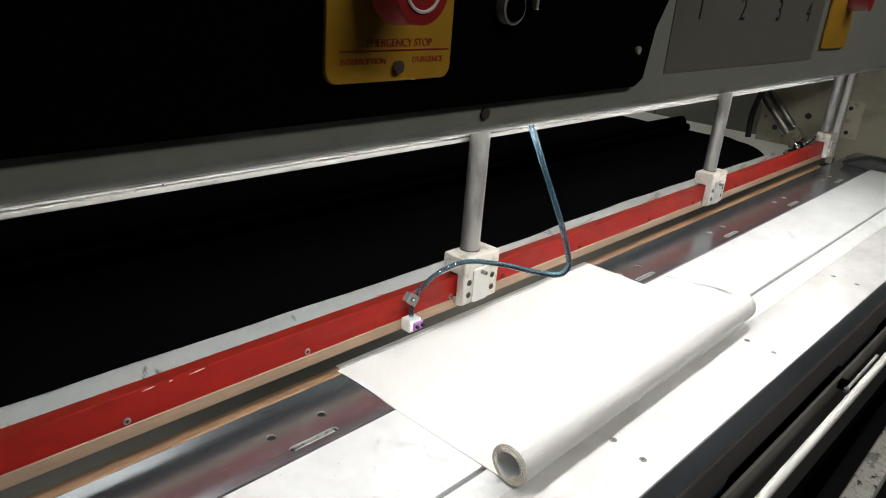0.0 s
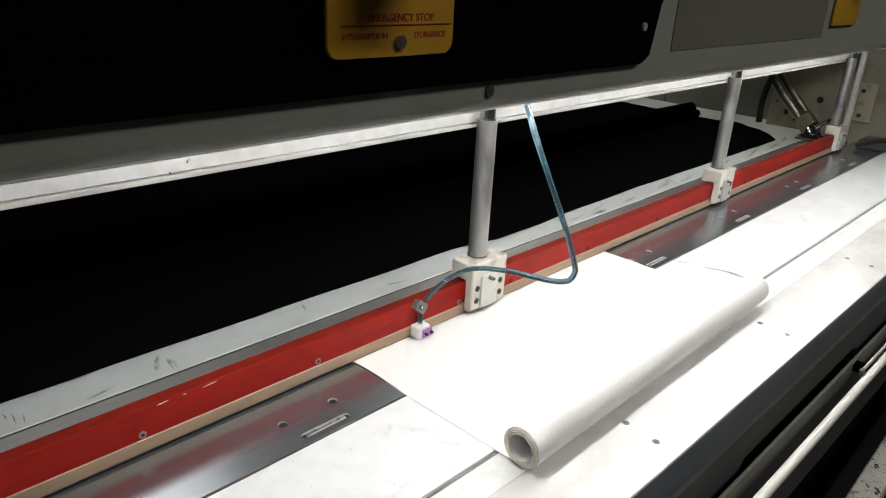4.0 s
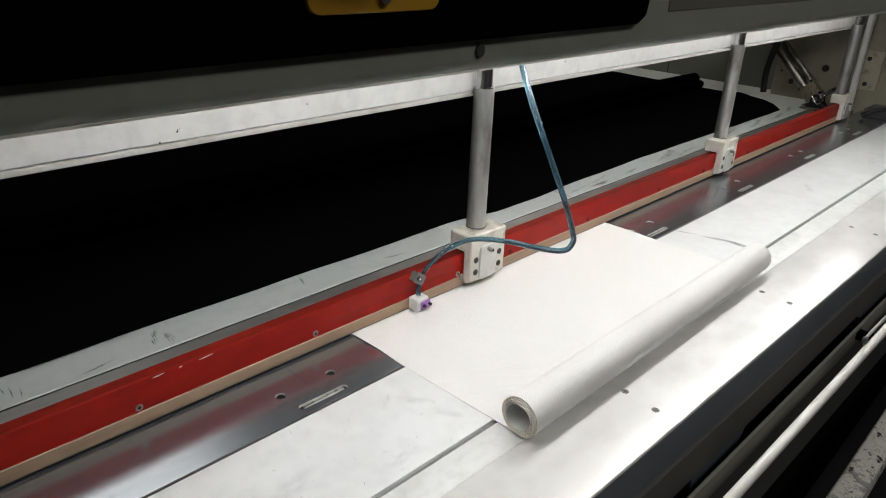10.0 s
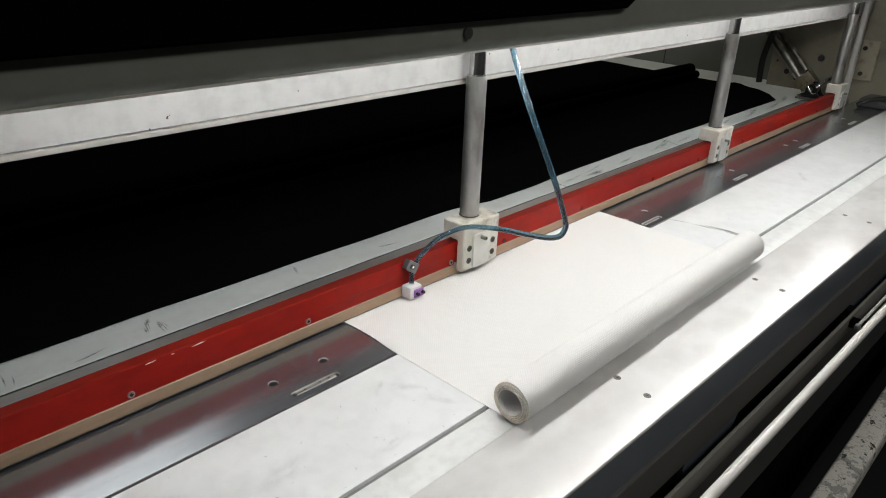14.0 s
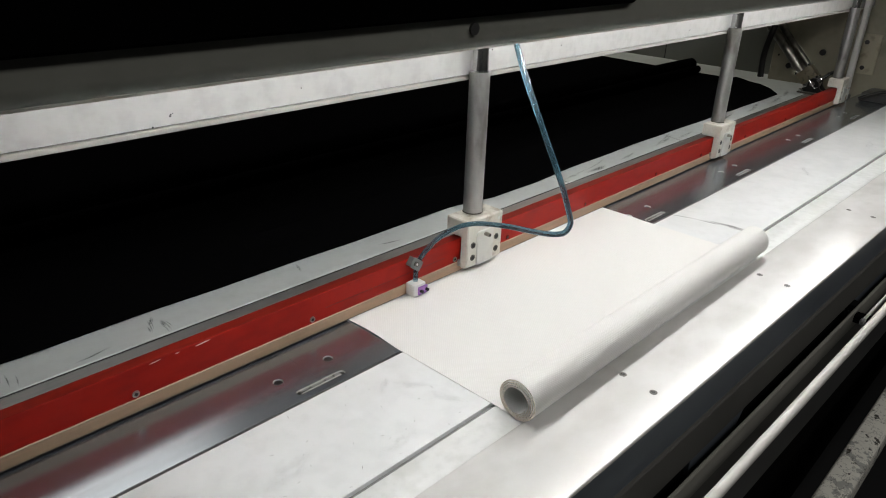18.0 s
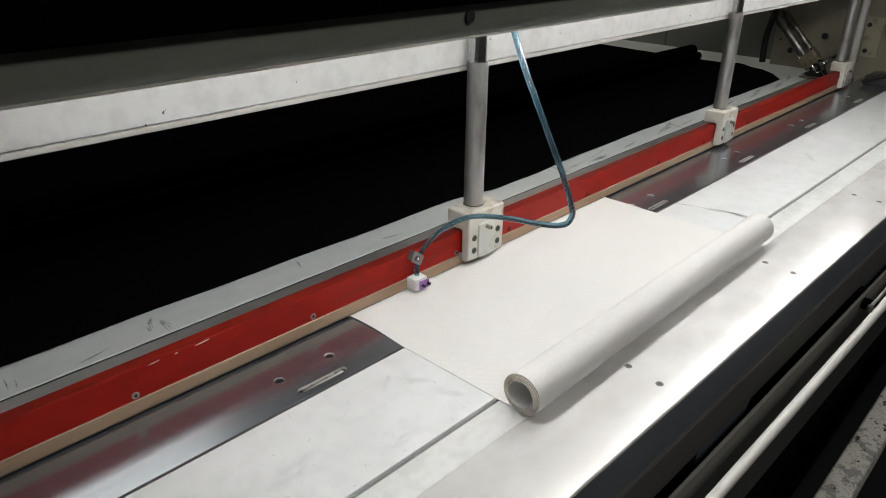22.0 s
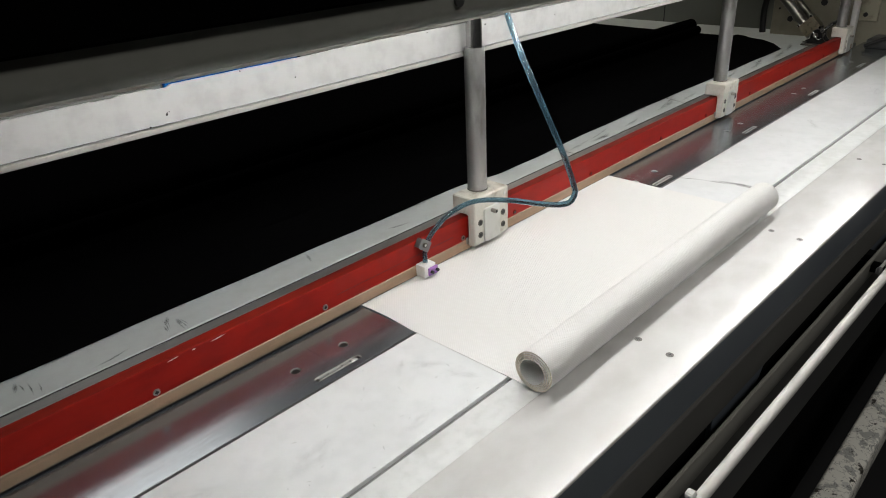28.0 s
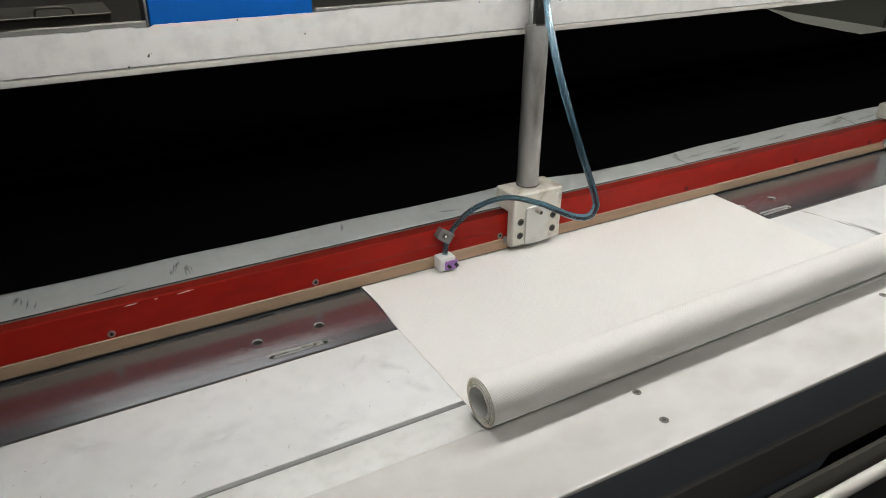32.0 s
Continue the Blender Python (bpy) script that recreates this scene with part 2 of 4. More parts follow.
DARK_PLATE = material("dull_dark_steel_plate", (0.3, 0.292, 0.247), 0.35, 0.6, spots=(0.18, 0.174, 0.144), spot_scale=5)
# filler grey taken darker for the shadow inside the groove
GROOVE = material("shade_darkened_filler_strip", (0.2, 0.205, 0.205), 0.5, spots=(0.12, 0.12, 0.115), spot_scale=30, grain=(0.26, 0.26, 0.25), grain_scale=90)
EDGE_WHITE = material("rubbed_white_edge_strip", (0.755, 0.775, 0.765), 0.36, spots=(0.61, 0.63, 0.605), spot_scale=26, spot_amount=0.55, spot_from=0.46, grain=(0.63, 0.65, 0.635), grain_scale=70)
WALL = material("workshop_wall", (0.3, 0.3, 0.29), 0.8, spots=(0.22, 0.22, 0.21), spot_scale=2)
FLOOR = material("dark_workshop_floor", (0.011, 0.011, 0.012), 0.7, spots=(0.007, 0.007, 0.007), spot_scale=3)
SCRATCH_RED = material("dark_red_scratch", (0.07, 0.006, 0.005), 0.6)
CHIP = material("bare_primer_chip", (0.7, 0.62, 0.58), 0.6)
PRINT_RED = material("red_print", (0.3, 0.02, 0.01), 0.5)
PRINT_BLACK = material("black_print", (0.01, 0.01, 0.01), 0.5)


def glowing(name, colour, strength):
    m = bpy.data.materials.new(name)
    m.use_nodes = True
    b = m.node_tree.nodes["Principled BSDF"]
    b.inputs["Emission Color"].default_value = (*colour, 1)
    b.inputs["Emission Strength"].default_value = strength
    return m


TUBE_GLOW = glowing("fluorescent_tube", (1.0, 0.987, 0.97), 45)
FILL_GLOW = glowing("added_fill_diffuser", (1.0, 0.93, 0.78), 12)
PANEL_GLOW = glowing("lamp_diffuser", (1.0, 0.97, 0.9), 4.2)


def streaky(name, colour, top=0.3, low=0.45, strokes=(2.5, 9)):
    """Rubbed-on dirt that thins out in grains."""
    m = bpy.data.materials.new(name)
    m.use_nodes = True
    nt = m.node_tree
    b = nt.nodes["Principled BSDF"]
    b.inputs["Base Color"].default_value, b.inputs["Roughness"].default_value = (*colour, 1), 0.6
    n = nt.nodes.new("ShaderNodeTexNoise")
    n.inputs["Scale"].default_value, n.inputs["Detail"].default_value = 1.0, 5
    where = nt.nodes.new("ShaderNodeNewGeometry")
    along = nt.nodes.new("ShaderNodeUVMap")
    drawn = nt.nodes.new("ShaderNodeMapping")
    drawn.inputs["Scale"].default_value = (strokes[0], strokes[1], 0)
    nt.links.new(along.outputs["UV"], drawn.inputs["Vector"])
    shift = nt.nodes.new("ShaderNodeVectorMath")
    shift.operation = "MULTIPLY_ADD"
    shift.inputs[1].default_value = (30, 30, 30)
    nt.links.new(where.outputs["Position"], shift.inputs[0])
    nt.links.new(drawn.outputs["Vector"], shift.inputs[2])
    nt.links.new(shift.outputs["Vector"], n.inputs["Vector"])
    r = nt.nodes.new("ShaderNodeMapRange")
    r.inputs["From Min"].default_value, r.inputs["From Max"].default_value, r.inputs["To Max"].default_value = low, low + 0.25, top
    nt.links.new(n.outputs["Fac"], r.inputs["Value"])
    fade = r.outputs["Result"]
    uv = nt.nodes.new("ShaderNodeUVMap")
    sep = nt.nodes.new("ShaderNodeSeparateXYZ")
    nt.links.new(uv.outputs["UV"], sep.inputs["Vector"])
    for side in ("X", "Y"):
        hat = nt.nodes.new("ShaderNodeMath")
        hat.operation = "PINGPONG"
        hat.inputs[1].default_value = 0.5
        nt.links.new(sep.outputs[side], hat.inputs[0])
        soft = nt.nodes.new("ShaderNodeMapRange")
        soft.interpolation_type = "SMOOTHSTEP"
        soft.inputs["From Max"].default_value = 0.5
        nt.links.new(hat.outputs[0], soft.inputs["Value"])
        mul = nt.nodes.new("ShaderNodeMath")
        mul.operation = "MULTIPLY"
        nt.links.new(fade, mul.inputs[0])
        nt.links.new(soft.outputs["Result"], mul.inputs[1])
        fade = mul.outputs[0]
    nt.links.new(fade, b.inputs["Alpha"])
    return m


def chipped(name):
    """Old cream paint, cracked into flakes and worn through to dark metal."""
    m = material(name, (0.88, 0.865, 0.79), 0.5, spots=(0.72, 0.7, 0.62), spot_scale=22, spot_amount=0.7, bump=0.3)
    nt = m.node_tree
    b = nt.nodes["Principled BSDF"]
    geo = nt.nodes.new("ShaderNodeNewGeometry")
    last = b.inputs["Base Color"].links[0].from_socket
    warp = nt.nodes.new("ShaderNodeTexNoise")
    warp.inputs["Scale"].default_value, warp.inputs["Detail"].default_value = 45, 4
    nt.links.new(geo.outputs["Position"], warp.inputs["Vector"])

    def lay(fac, colour):
        nonlocal last
        x = nt.nodes.new("ShaderNodeMix")
        x.data_type = "RGBA"
        nt.links.new(fac, x.inputs["Factor"])
        nt.links.new(last, x.inputs["A"])
        x.inputs["B"].default_value = (*colour, 1)
        last = x.outputs["Result"]

    for scale, lo, hi, colour in ((17, 0.56, 0.575, (0.46, 0.46, 0.43)), (26, 0.61, 0.62, (0.64, 0.635, 0.59)), (38, 0.6, 0.615, (0.05, 0.045, 0.035))):
        n = nt.nodes.new("ShaderNodeTexNoise")
        n.inputs["Scale"].default_value, n.inputs["Detail"].default_value, n.inputs["Roughness"].default_value = scale, 7, 0.62
        nt.links.new(geo.outputs["Position"], n.inputs["Vector"])
        wear = nt.nodes.new("ShaderNodeMapRange")
        wear.inputs["From Min"].default_value, wear.inputs["From Max"].default_value = lo, hi
        nt.links.new(n.outputs["Fac"], wear.inputs["Value"])
        lay(wear.outputs["Result"], colour)
    jig = nt.nodes.new("ShaderNodeMix")
    jig.data_type = "VECTOR"
    jig.inputs["Factor"].default_value = 0.05
    nt.links.new(geo.outputs["Position"], jig.inputs["A"])
    nt.links.new(warp.outputs["Color"], jig.inputs["B"])
    v = nt.nodes.new("ShaderNodeTexVoronoi")
    v.feature = "DISTANCE_TO_EDGE"
    v.inputs["Scale"].default_value = 38
    nt.links.new(jig.outputs["Result"], v.inputs["Vector"])
    crack = nt.nodes.new("ShaderNodeMapRange")
    crack.inputs["From Min"].default_value, crack.inputs["From Max"].default_value, crack.inputs["To Max"].default_value = 0.018, 0.006, 0.8
    nt.links.new(v.outputs["Distance"], crack.inputs["Value"])
    lay(crack.outputs["Result"], (0.06, 0.055, 0.042))
    nt.links.new(last, b.inputs["Base Color"])
    return m


CHIPPED = chipped("chipped_white_paint")
SMUDGE = streaky("graphite_smudge", (0.2, 0.21, 0.21), 0.15, 0.34, (1.5, 1.5))
RUB = streaky("dark_rub_mark", (0.03, 0.033, 0.03), 0.95, 0.35, (1.5, 11))
FAINT_RUB = streaky("grey_rub_mark", (0.07, 0.066, 0.052), 0.45, 0.3, (1.2, 1.6))
LINE_RUB = streaky("long_grey_scuff", (0.1, 0.1, 0.096), 0.65, 0.2, (2, 2))
GREASE = streaky("brown_grease", (0.09, 0.07, 0.035), 0.8, 0.36, (1.5, 1.5))
NICK = material("dark_nick", (0.025, 0.024, 0.022), 0.6)
TICK = material("dark_scratch", (0.27, 0.27, 0.26), 0.6)


# ---------------------------------------------------------------- mesh helpers
def box(x0, x1, y0, y1, z0, z1, bevel=0.0, seg=1, bm=None):
    bm = bm or bmesh.new()
    r = bmesh.ops.create_cube(bm, size=1, matrix=Matrix.LocRotScale(((x0 + x1) / 2, (y0 + y1) / 2, (z0 + z1) / 2), None, (x1 - x0, y1 - y0, z1 - z0)))
    if bevel:
        es = list({e for v in r["verts"] for e in v.link_edges})
        bmesh.ops.bevel(bm, geom=es, offset=bevel, segments=seg, affect="EDGES", profile=0.5)
    return bm


def rod(a, b, r, seg=24, bm=None, r2=None, caps=True):
    bm = bm or bmesh.new()
    a, b = Vector(a), Vector(b)
    q = (b - a).to_track_quat("Z", "Y").to_matrix().to_4x4()
    bmesh.ops.create_cone(bm, cap_ends=caps, segments=seg, radius1=r, radius2=r if r2 is None else r2, depth=(b - a).length, matrix=Matrix.Translation((a + b) / 2) @ q)
    return bm


def prism(outline, axis, lo, hi, bevel=0.0):
    """An outline in the two other axes, drawn out along axis from lo to hi."""
    bm = bmesh.new()
    put = {"x": lambda p, c: (c, p[0], p[1]), "y": lambda p, c: (p[0], c, p[1]), "z": lambda p, c: (p[0], p[1], c)}[axis]
    vs = [bm.verts.new(put(p, lo)) for p in outline]
    f = bm.faces.new(vs)
    ext = bmesh.ops.extrude_face_region(bm, geom=[f])
    d = Vector(put((0, 0), hi - lo))
    bmesh.ops.translate(bm, vec=d, verts=[v for v in ext["geom"] if isinstance(v, bmesh.types.BMVert)])
    bmesh.ops.recalc_face_normals(bm, faces=bm.faces)
    if bevel:
        bmesh.ops.bevel(bm, geom=list(bm.edges), offset=bevel, segments=1, affect="EDGES")
    return bm


def swept(points, r, seg=10):
    """A round hose through the points, smoothed."""
    pts = [Vector(p) for p in points]
    fine = []
    for i in range(len(pts) - 1):
        p0, p1, p2, p3 = pts[max(i - 1, 0)], pts[i], pts[i + 1], pts[min(i + 2, len(pts) - 1)]
        for k in range(6):
            t = k / 6
            fine.append(0.5 * (2 * p1 + (p2 - p0) * t + (2 * p0 - 5 * p1 + 4 * p2 - p3) * t * t + (3 * p1 - p0 - 3 * p2 + p3) * t ** 3))
    fine.append(pts[-1])
    bm = bmesh.new()
    rings, side = [], None
    for i, p in enumerate(fine):
        d = (fine[min(i + 1, len(fine) - 1)] - fine[max(i - 1, 0)]).normalized()
        side = d.orthogonal().normalized() if side is None else (side - d * side.dot(d)).normalized()
        up = d.cross(side)
        rings.append([bm.verts.new(p + r * (math.cos(a) * side + math.sin(a) * up)) for a in (2 * math.pi * k / seg for k in range(seg))])
    for a, b in zip(rings, rings[1:]):
        for k in range(seg):
            bm.faces.new((a[k], a[(k + 1) % seg], b[(k + 1) % seg], b[k]))
    bm.faces.new(rings[0][::-1]), bm.faces.new(rings[-1])
    return bm


def mesh_of(name, bm, mat, smooth=35):
    me = bpy.data.meshes.new(name)
    bmesh.ops.recalc_face_normals(bm, faces=bm.faces)
    bm.to_mesh(me)
    bm.free()
    me.materials.append(mat)
    if smooth:
        for p in me.polygons:
            p.use_smooth = True
        me.set_sharp_from_angle(angle=radians(smooth))
    return me


def part(name, bm, mat, parent=None, label="", at=None):
    """Links a bmesh, or a mesh that is there already, as ONE mesh object under a thing or a part."""
    me = bm if isinstance(bm, bpy.types.Mesh) else mesh_of(name, bm, mat)
    ob = new(name, me)
    ob.parent = parent
    if at is not None:
        ob.matrix_basis = at
    return tagged(ob, label)


def thing(name, label, category, group="", kind=""):
    return tagged(new(name), label, category, group, kind)


def solid(name, bm, mat, label="", category="", kind="structure"):
    return tagged(new(name, mesh_of(name, bm, mat)), label, category, "", kind)


# ---------------------------------------------------------------- the room
solid("floor", box(-5, 6, -5, 5, -0.1, 0), FLOOR, "dark worn workshop floor", "floor")
solid("ceiling", box(-5, 6, -5, 5, 2.8, 2.9), CEILING, "plain dim workshop ceiling", "ceiling")
solid("wall_north", box(-5, 6, 4, 4.1, 0, 2.8), WALL, "plain grey workshop wall", "wall")
solid("wall_south", box(-5, 6, -5.1, -5, 0, 2.8), WALL, "plain grey workshop wall", "wall")
solid("wall_east", box(6, 6.1, -5, 5, 0, 2.8), WALL, "plain grey workshop wall", "wall")
solid("wall_west", box(-5.1, -5, -5, 5, 0, 2.8), WALL, "plain grey workshop wall", "wall")

# ---------------------------------------------------------------- front work table
X0, X1 = -1.3, 2.48
POSTS = (-0.7, 0.28, 1.226, 2.188)
FAN = 0.042


def fan(x, y):
    """The table is not quite square: it widens slightly towards its far end."""
    return y * (1 + FAN * (x - 0.25))


def fanned(bm):
    for v in bm.verts:
        v.co.y = fan(v.co.x, v.co.y)
    return bm


FLUSH_HEAD = mesh_of("screw", rod((0, 0, -0.001), (0, 0, 0.0003), 0.0054, 18, r2=0.005), APRON_SCREW)
FLUSH_CROSS = mesh_of("recess", box(-0.0026, 0.0026, -0.0006, 0.0006, 0, 0.0005, bm=box(-0.0006, 0.0006, -0.0026, 0.0026, 0, 0.0005)), BOLT)


def flush_screw(parent, m):
    s = part("screw", FLUSH_HEAD, None, parent, at=m)
    part("recess", FLUSH_CROSS, None, s)


BAR_SCREW = mesh_of("screw", rod((0, 0, -0.001), (0, 0, 0.0008), 0.0048, 18, r2=0.0042), SCREW)
BAR_RECESS = mesh_of("recess", rod((0, 0, 0), (0, 0, 0.001), 0.0027, 4), BOLT)


table = thing("work_table", "white laminate work table with a steel front apron", "table")
part("table_top", fanned(box(X0, X1, -0.273, -0.1142, 0.86, 0.9, 0.0015, 2)), WHITE, table, "worn white laminate top")
part("groove_bottom", fanned(box(X0, X1, -0.2795, -0.273, 0.86, 0.8948)), GROOVE, table, "grey strip in the groove")
part("edge_strip", fanned(prism([(-0.2795, 0.86), (-0.2795, 0.8982), (-0.2799, 0.8993), (-0.281, 0.9), (-0.3222, 0.9), (-0.323, 0.8996), (-0.323, 0.86)], "x", X0, X1)), EDGE_WHITE, table, "white edge strip")
part("apron", fanned(prism([(-0.323, 0.8958), (-0.323, 0.8994), (-0.4306, 0.8992), (-0.4316, 0.8992), (-0.4325, 0.8986), (-0.4329, 0.8976), (-0.4329, 0.8952), (-0.431, 0.8952), (-0.431, 0.8958)], "x", X0, X1)), STEEL_APRON, table, "satin steel apron")
for x0 in (-1.27, -0.82, -0.275, 0.167, 0.606, 1.076, 1.6, 2.1):
    for y in (-0.353, -0.401):
        flush_screw(table, pose(x0 if y < -0.38 else x0 + 0.007, fan(x0, y + 0.002), 0.8993))
# aluminium bed plate, drilled and slotted through
BED_X = (-0.96, -0.121, 0.725, 1.163, 1.609, 2.05)


def ring_at(x, y, r, half=0.0, n=20):
    """A round or slotted outline about x, y."""
    pts = []
    for k in range(n):
        a = 2 * math.pi * (k + 0.5) / n
        pts.append((x + r * math.cos(a) + (half if math.cos(a) > 0 else -half), y + r * math.sin(a)))
    return pts


def bed_slab():
    bm = bmesh.new()
    loops = [[(X0, -0.1105), (X1, -0.1105), (X1, 0.003), (X0, 0.003)]]
    for x in BED_X:
        loops += [ring_at(x - 0.039, -0.058, 0.0066), ring_at(x + 0.039, -0.058, 0.0066), ring_at(x, -0.0957, 0.0056, 0.031)]
    es = []
    for pts in loops:
        vs = [bm.verts.new((px, py, 0.9)) for px, py in pts]
        es += [bm.edges.new((vs[k], vs[(k + 1) % len(vs)])) for k in range(len(vs))]
    bmesh.ops.triangle_fill(bm, use_beauty=True, use_dissolve=False, edges=es)
    ext = bmesh.ops.extrude_face_region(bm, geom=list(bm.faces))
    bmesh.ops.translate(bm, vec=(0, 0, -0.03), verts=[v for v in ext["geom"] if isinstance(v, bmesh.types.BMVert)])
    return fanned(bm)


def funnel(r0, r1, z0, z1, half=0.0):
    """A chamfered rim between two outlines."""
    bm = bmesh.new()
    lo, hi = ([bm.verts.new((px, py, z)) for px, py in ring_at(0, 0, r, half)] for r, z in ((r0, z0), (r1, z1)))
    for k in range(len(lo)):
        bm.faces.new((lo[k], lo[(k + 1) % len(lo)], hi[(k + 1) % len(hi)], hi[k]))
    return bm


part("bed_plate", bed_slab(), ALU, table, "brushed aluminium bed plate")
part("bed_edge", fanned(box(X0, X1, -0.1113, -0.1105, 0.86, 0.8994)), REAR_PLATE, table, "bare plate edge")
part("plate_joint", fanned(box(X0, X1, -0.1142, -0.1113, 0.86, 0.8972)), DARK_STEEL, table)
RIM = mesh_of("bolt_rim", funnel(0.0067, 0.0056, 0.9001, 0.8984), PLATE_GREY)
SINK = mesh_of("bolt_head", rod((0, 0, 0.894), (0, 0, 0.8986), 0.0057, 16), BOLT)
SINK_HEX = mesh_of("hex_socket", rod((0, 0, 0.898), (0, 0, 0.8989), 0.0034, 6), BOLT)
SLOT_RIM = mesh_of("slot_rim", funnel(0.0058, 0.0049, 0.9002, 0.898, 0.031), PLATE_GREY)
SLOT_FLOOR = mesh_of("slot_floor", box(-0.0355, 0.0355, -0.005, 0.005, 0.893, 0.8972), BOLT)
SLOT_KEY = mesh_of("slot_key", box(-0.014, 0.006, 0.002, 0.0046, 0.895, 0.8986, 0.0005, bm=box(0.0075, 0.019, 0.0012, 0.0046, 0.895, 0.8992, 0.0008, bm=box(0.021, 0.031, -0.0005, 0.0046, 0.895, 0.8996, 0.0012, bm=box(-0.03, -0.0165, 0.0028, 0.0046, 0.895, 0.8984, 0.0005)))), PLATE_DULL)
SLOT_WIRE = mesh_of("slot_wire", rod((-0.031, -0.0018, 0.8988), (0.03, -0.0018, 0.8986), 0.0008, 8), PLATE_GREY)
for x in BED_X:
    for dx in (-0.039, 0.039):
        h = part("bolt_rim", RIM, None, table, "bright countersunk rim", pose(x + dx, fan(x + dx, -0.058), 0))
        part("bolt_head", SINK, None, h, "dark sunk bolt")
        part("hex_socket", SINK_HEX, None, h)
    s = part("slot_rim", SLOT_RIM, None, table, "bright milled slot rim", pose(x, fan(x, -0.0957), 0))
    part("slot_floor", SLOT_FLOOR, None, s)
    part("slot_key", SLOT_KEY, None, s)
    part("slot_wire", SLOT_WIRE, None, s)
for y0, y1 in ((-0.1105, -0.1018), (-0.0896, 0.002)):
    part("plate_seam", box(-0.119, -0.11885, y0, y1, 0.89, 0.90008), DARK_STEEL, table)
part("lower_jaw_strip", box(X0, 2.24, 0.004, 0.026, 0.86, 0.9005, 0.003, 3), TAN_DARK, table, "brown lower jaw strip")
part("jaw_rail", box(X0, X1, 0.03, 0.074, 0.84, 0.894), JAW, table, "dark steel jaw rail")
part("jaw_gap", box(X0, X1, 0.003, 0.004, 0.84, 0.888), BOLT, table)
part("bed_notch", box(-0.146, -0.123, -0.0072, -0.0054, 0.89, 0.9002), BOLT, table, "small dark notch")
# below the apron: a glossy fascia, a grey rail, a recess with plates in it, an olive rail and a white tube
part("fascia", fanned(box(X0, X1, -0.4285, -0.41, 0.826, 0.894)), FASCIA, table, "glossy black fascia, tinted for the blue haze")
part("rail", fanned(box(X0, X1, -0.4335, -0.41, 0.761, 0.826, 0.002)), RAIL, table, "dark grey rail")
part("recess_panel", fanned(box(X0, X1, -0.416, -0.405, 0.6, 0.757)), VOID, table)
for x0, x1 in ((-0.75, -0.42), (0.275, 0.445), (0.98, 1.3)):
    part("recess_plate", fanned(prism([(x0, 0.66), (x1 - 0.012, 0.66), (x1 - 0.012, 0.71), (x1 + 0.02, 0.756), (x0, 0.756)], "y", -0.424, -0.4162, 0.001)), FASCIA, table, "dark plate in the recess")
part("lower_rail", fanned(box(X0, X1, -0.4525, -0.4465, 0.724, 0.7655, 0.0015)), OLIVE, table, "dark olive rail")
part("rail_web", fanned(box(X0, X1, -0.4505, -0.438, 0.66, 0.724)), RAIL_DARK, table)
for x in (-1.2, -0.5, 0.0, 0.95, 1.6, 2.3):
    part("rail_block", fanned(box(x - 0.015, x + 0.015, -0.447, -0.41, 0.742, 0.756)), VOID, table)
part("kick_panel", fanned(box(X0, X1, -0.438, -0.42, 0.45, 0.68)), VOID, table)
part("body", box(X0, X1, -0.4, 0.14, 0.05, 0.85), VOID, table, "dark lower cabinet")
part("front_tube", rod((X0, fan(X0, -0.5045), 0.8105), (X1, fan(X1, -0.5045), 0.8105), 0.0074, 24), WHITE_TUBE, table, "white enamelled front tube")
part("tube_web", fanned(prism([(-0.508, 0.74), (-0.502, 0.74), (-0.502, 0.8032), (-0.508, 0.8032)], "x", X0, X1, 0.001)), RAIL_DARK, table, "dark web under the tube")
for x in (0.74, 1.58):
    clip = part("tube_clip", rod((x, fan(x, -0.494), 0.8205), (x + 0.19, fan(x + 0.19, -0.494), 0.8205), 0.0028, 12), CHEST, table, "slim steel latch rod")
    part("clip_end", box(x - 0.006, x + 0.006, fan(x, -0.4985), fan(x, -0.49), 0.812, 0.824, 0.002), DARK_STEEL, clip)
part("tube_clip", box(0.038, 0.05, -0.499, -0.488, 0.815, 0.824, 0.002), NYLON, table, "small white clip")
for x in (-1.2, -0.2, 0.9, 2.3):
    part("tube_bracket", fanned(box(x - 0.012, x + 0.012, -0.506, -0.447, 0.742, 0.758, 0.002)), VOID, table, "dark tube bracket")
rail = solid("foot_rail", box(X0, X1, -0.576, -0.526, 0.44, 0.5, 0.007, 3), CHIPPED, "foot rail with chipped white paint", "rail", kind="")
part("stanchion", box(-1.15, -1.1, -0.57, -0.532, 0, 0.45), DARK_STEEL, rail)
part("stanchion", box(2.35, 2.4, -0.57, -0.532, 0, 0.45), DARK_STEEL, rail)

# ---------------------------------------------------------------- rear table
rear = thing("rear_table", "scuffed grey-white rear table behind the sealing bar", "table")
part("rear_plate", box(X0, X1, 0.076, 0.1385, 0.86, 0.9, 0.001), REAR_PLATE, rear, "grey aluminium edge plate")
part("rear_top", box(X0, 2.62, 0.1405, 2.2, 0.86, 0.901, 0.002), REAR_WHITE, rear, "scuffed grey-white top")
part("rear_joint", box(X0, X1, 0.1385, 0.1405, 0.86, 0.9003), BOLT, rear)
for x, lean in ((0.763, 0.006), (1.31, 0.03)):
    part("top_joint", prism([(x, 0.142), (x + 0.0016, 0.142), (x + lean + 0.0016, 0.23), (x + lean, 0.23)], "z", 0.89, 0.9012), DARK_STEEL, rear, "fine dark joint in the top")
part("leg", box(-1.2, -1.1, 0.9, 1.0, 0, 0.86), DARK_STEEL, rear)
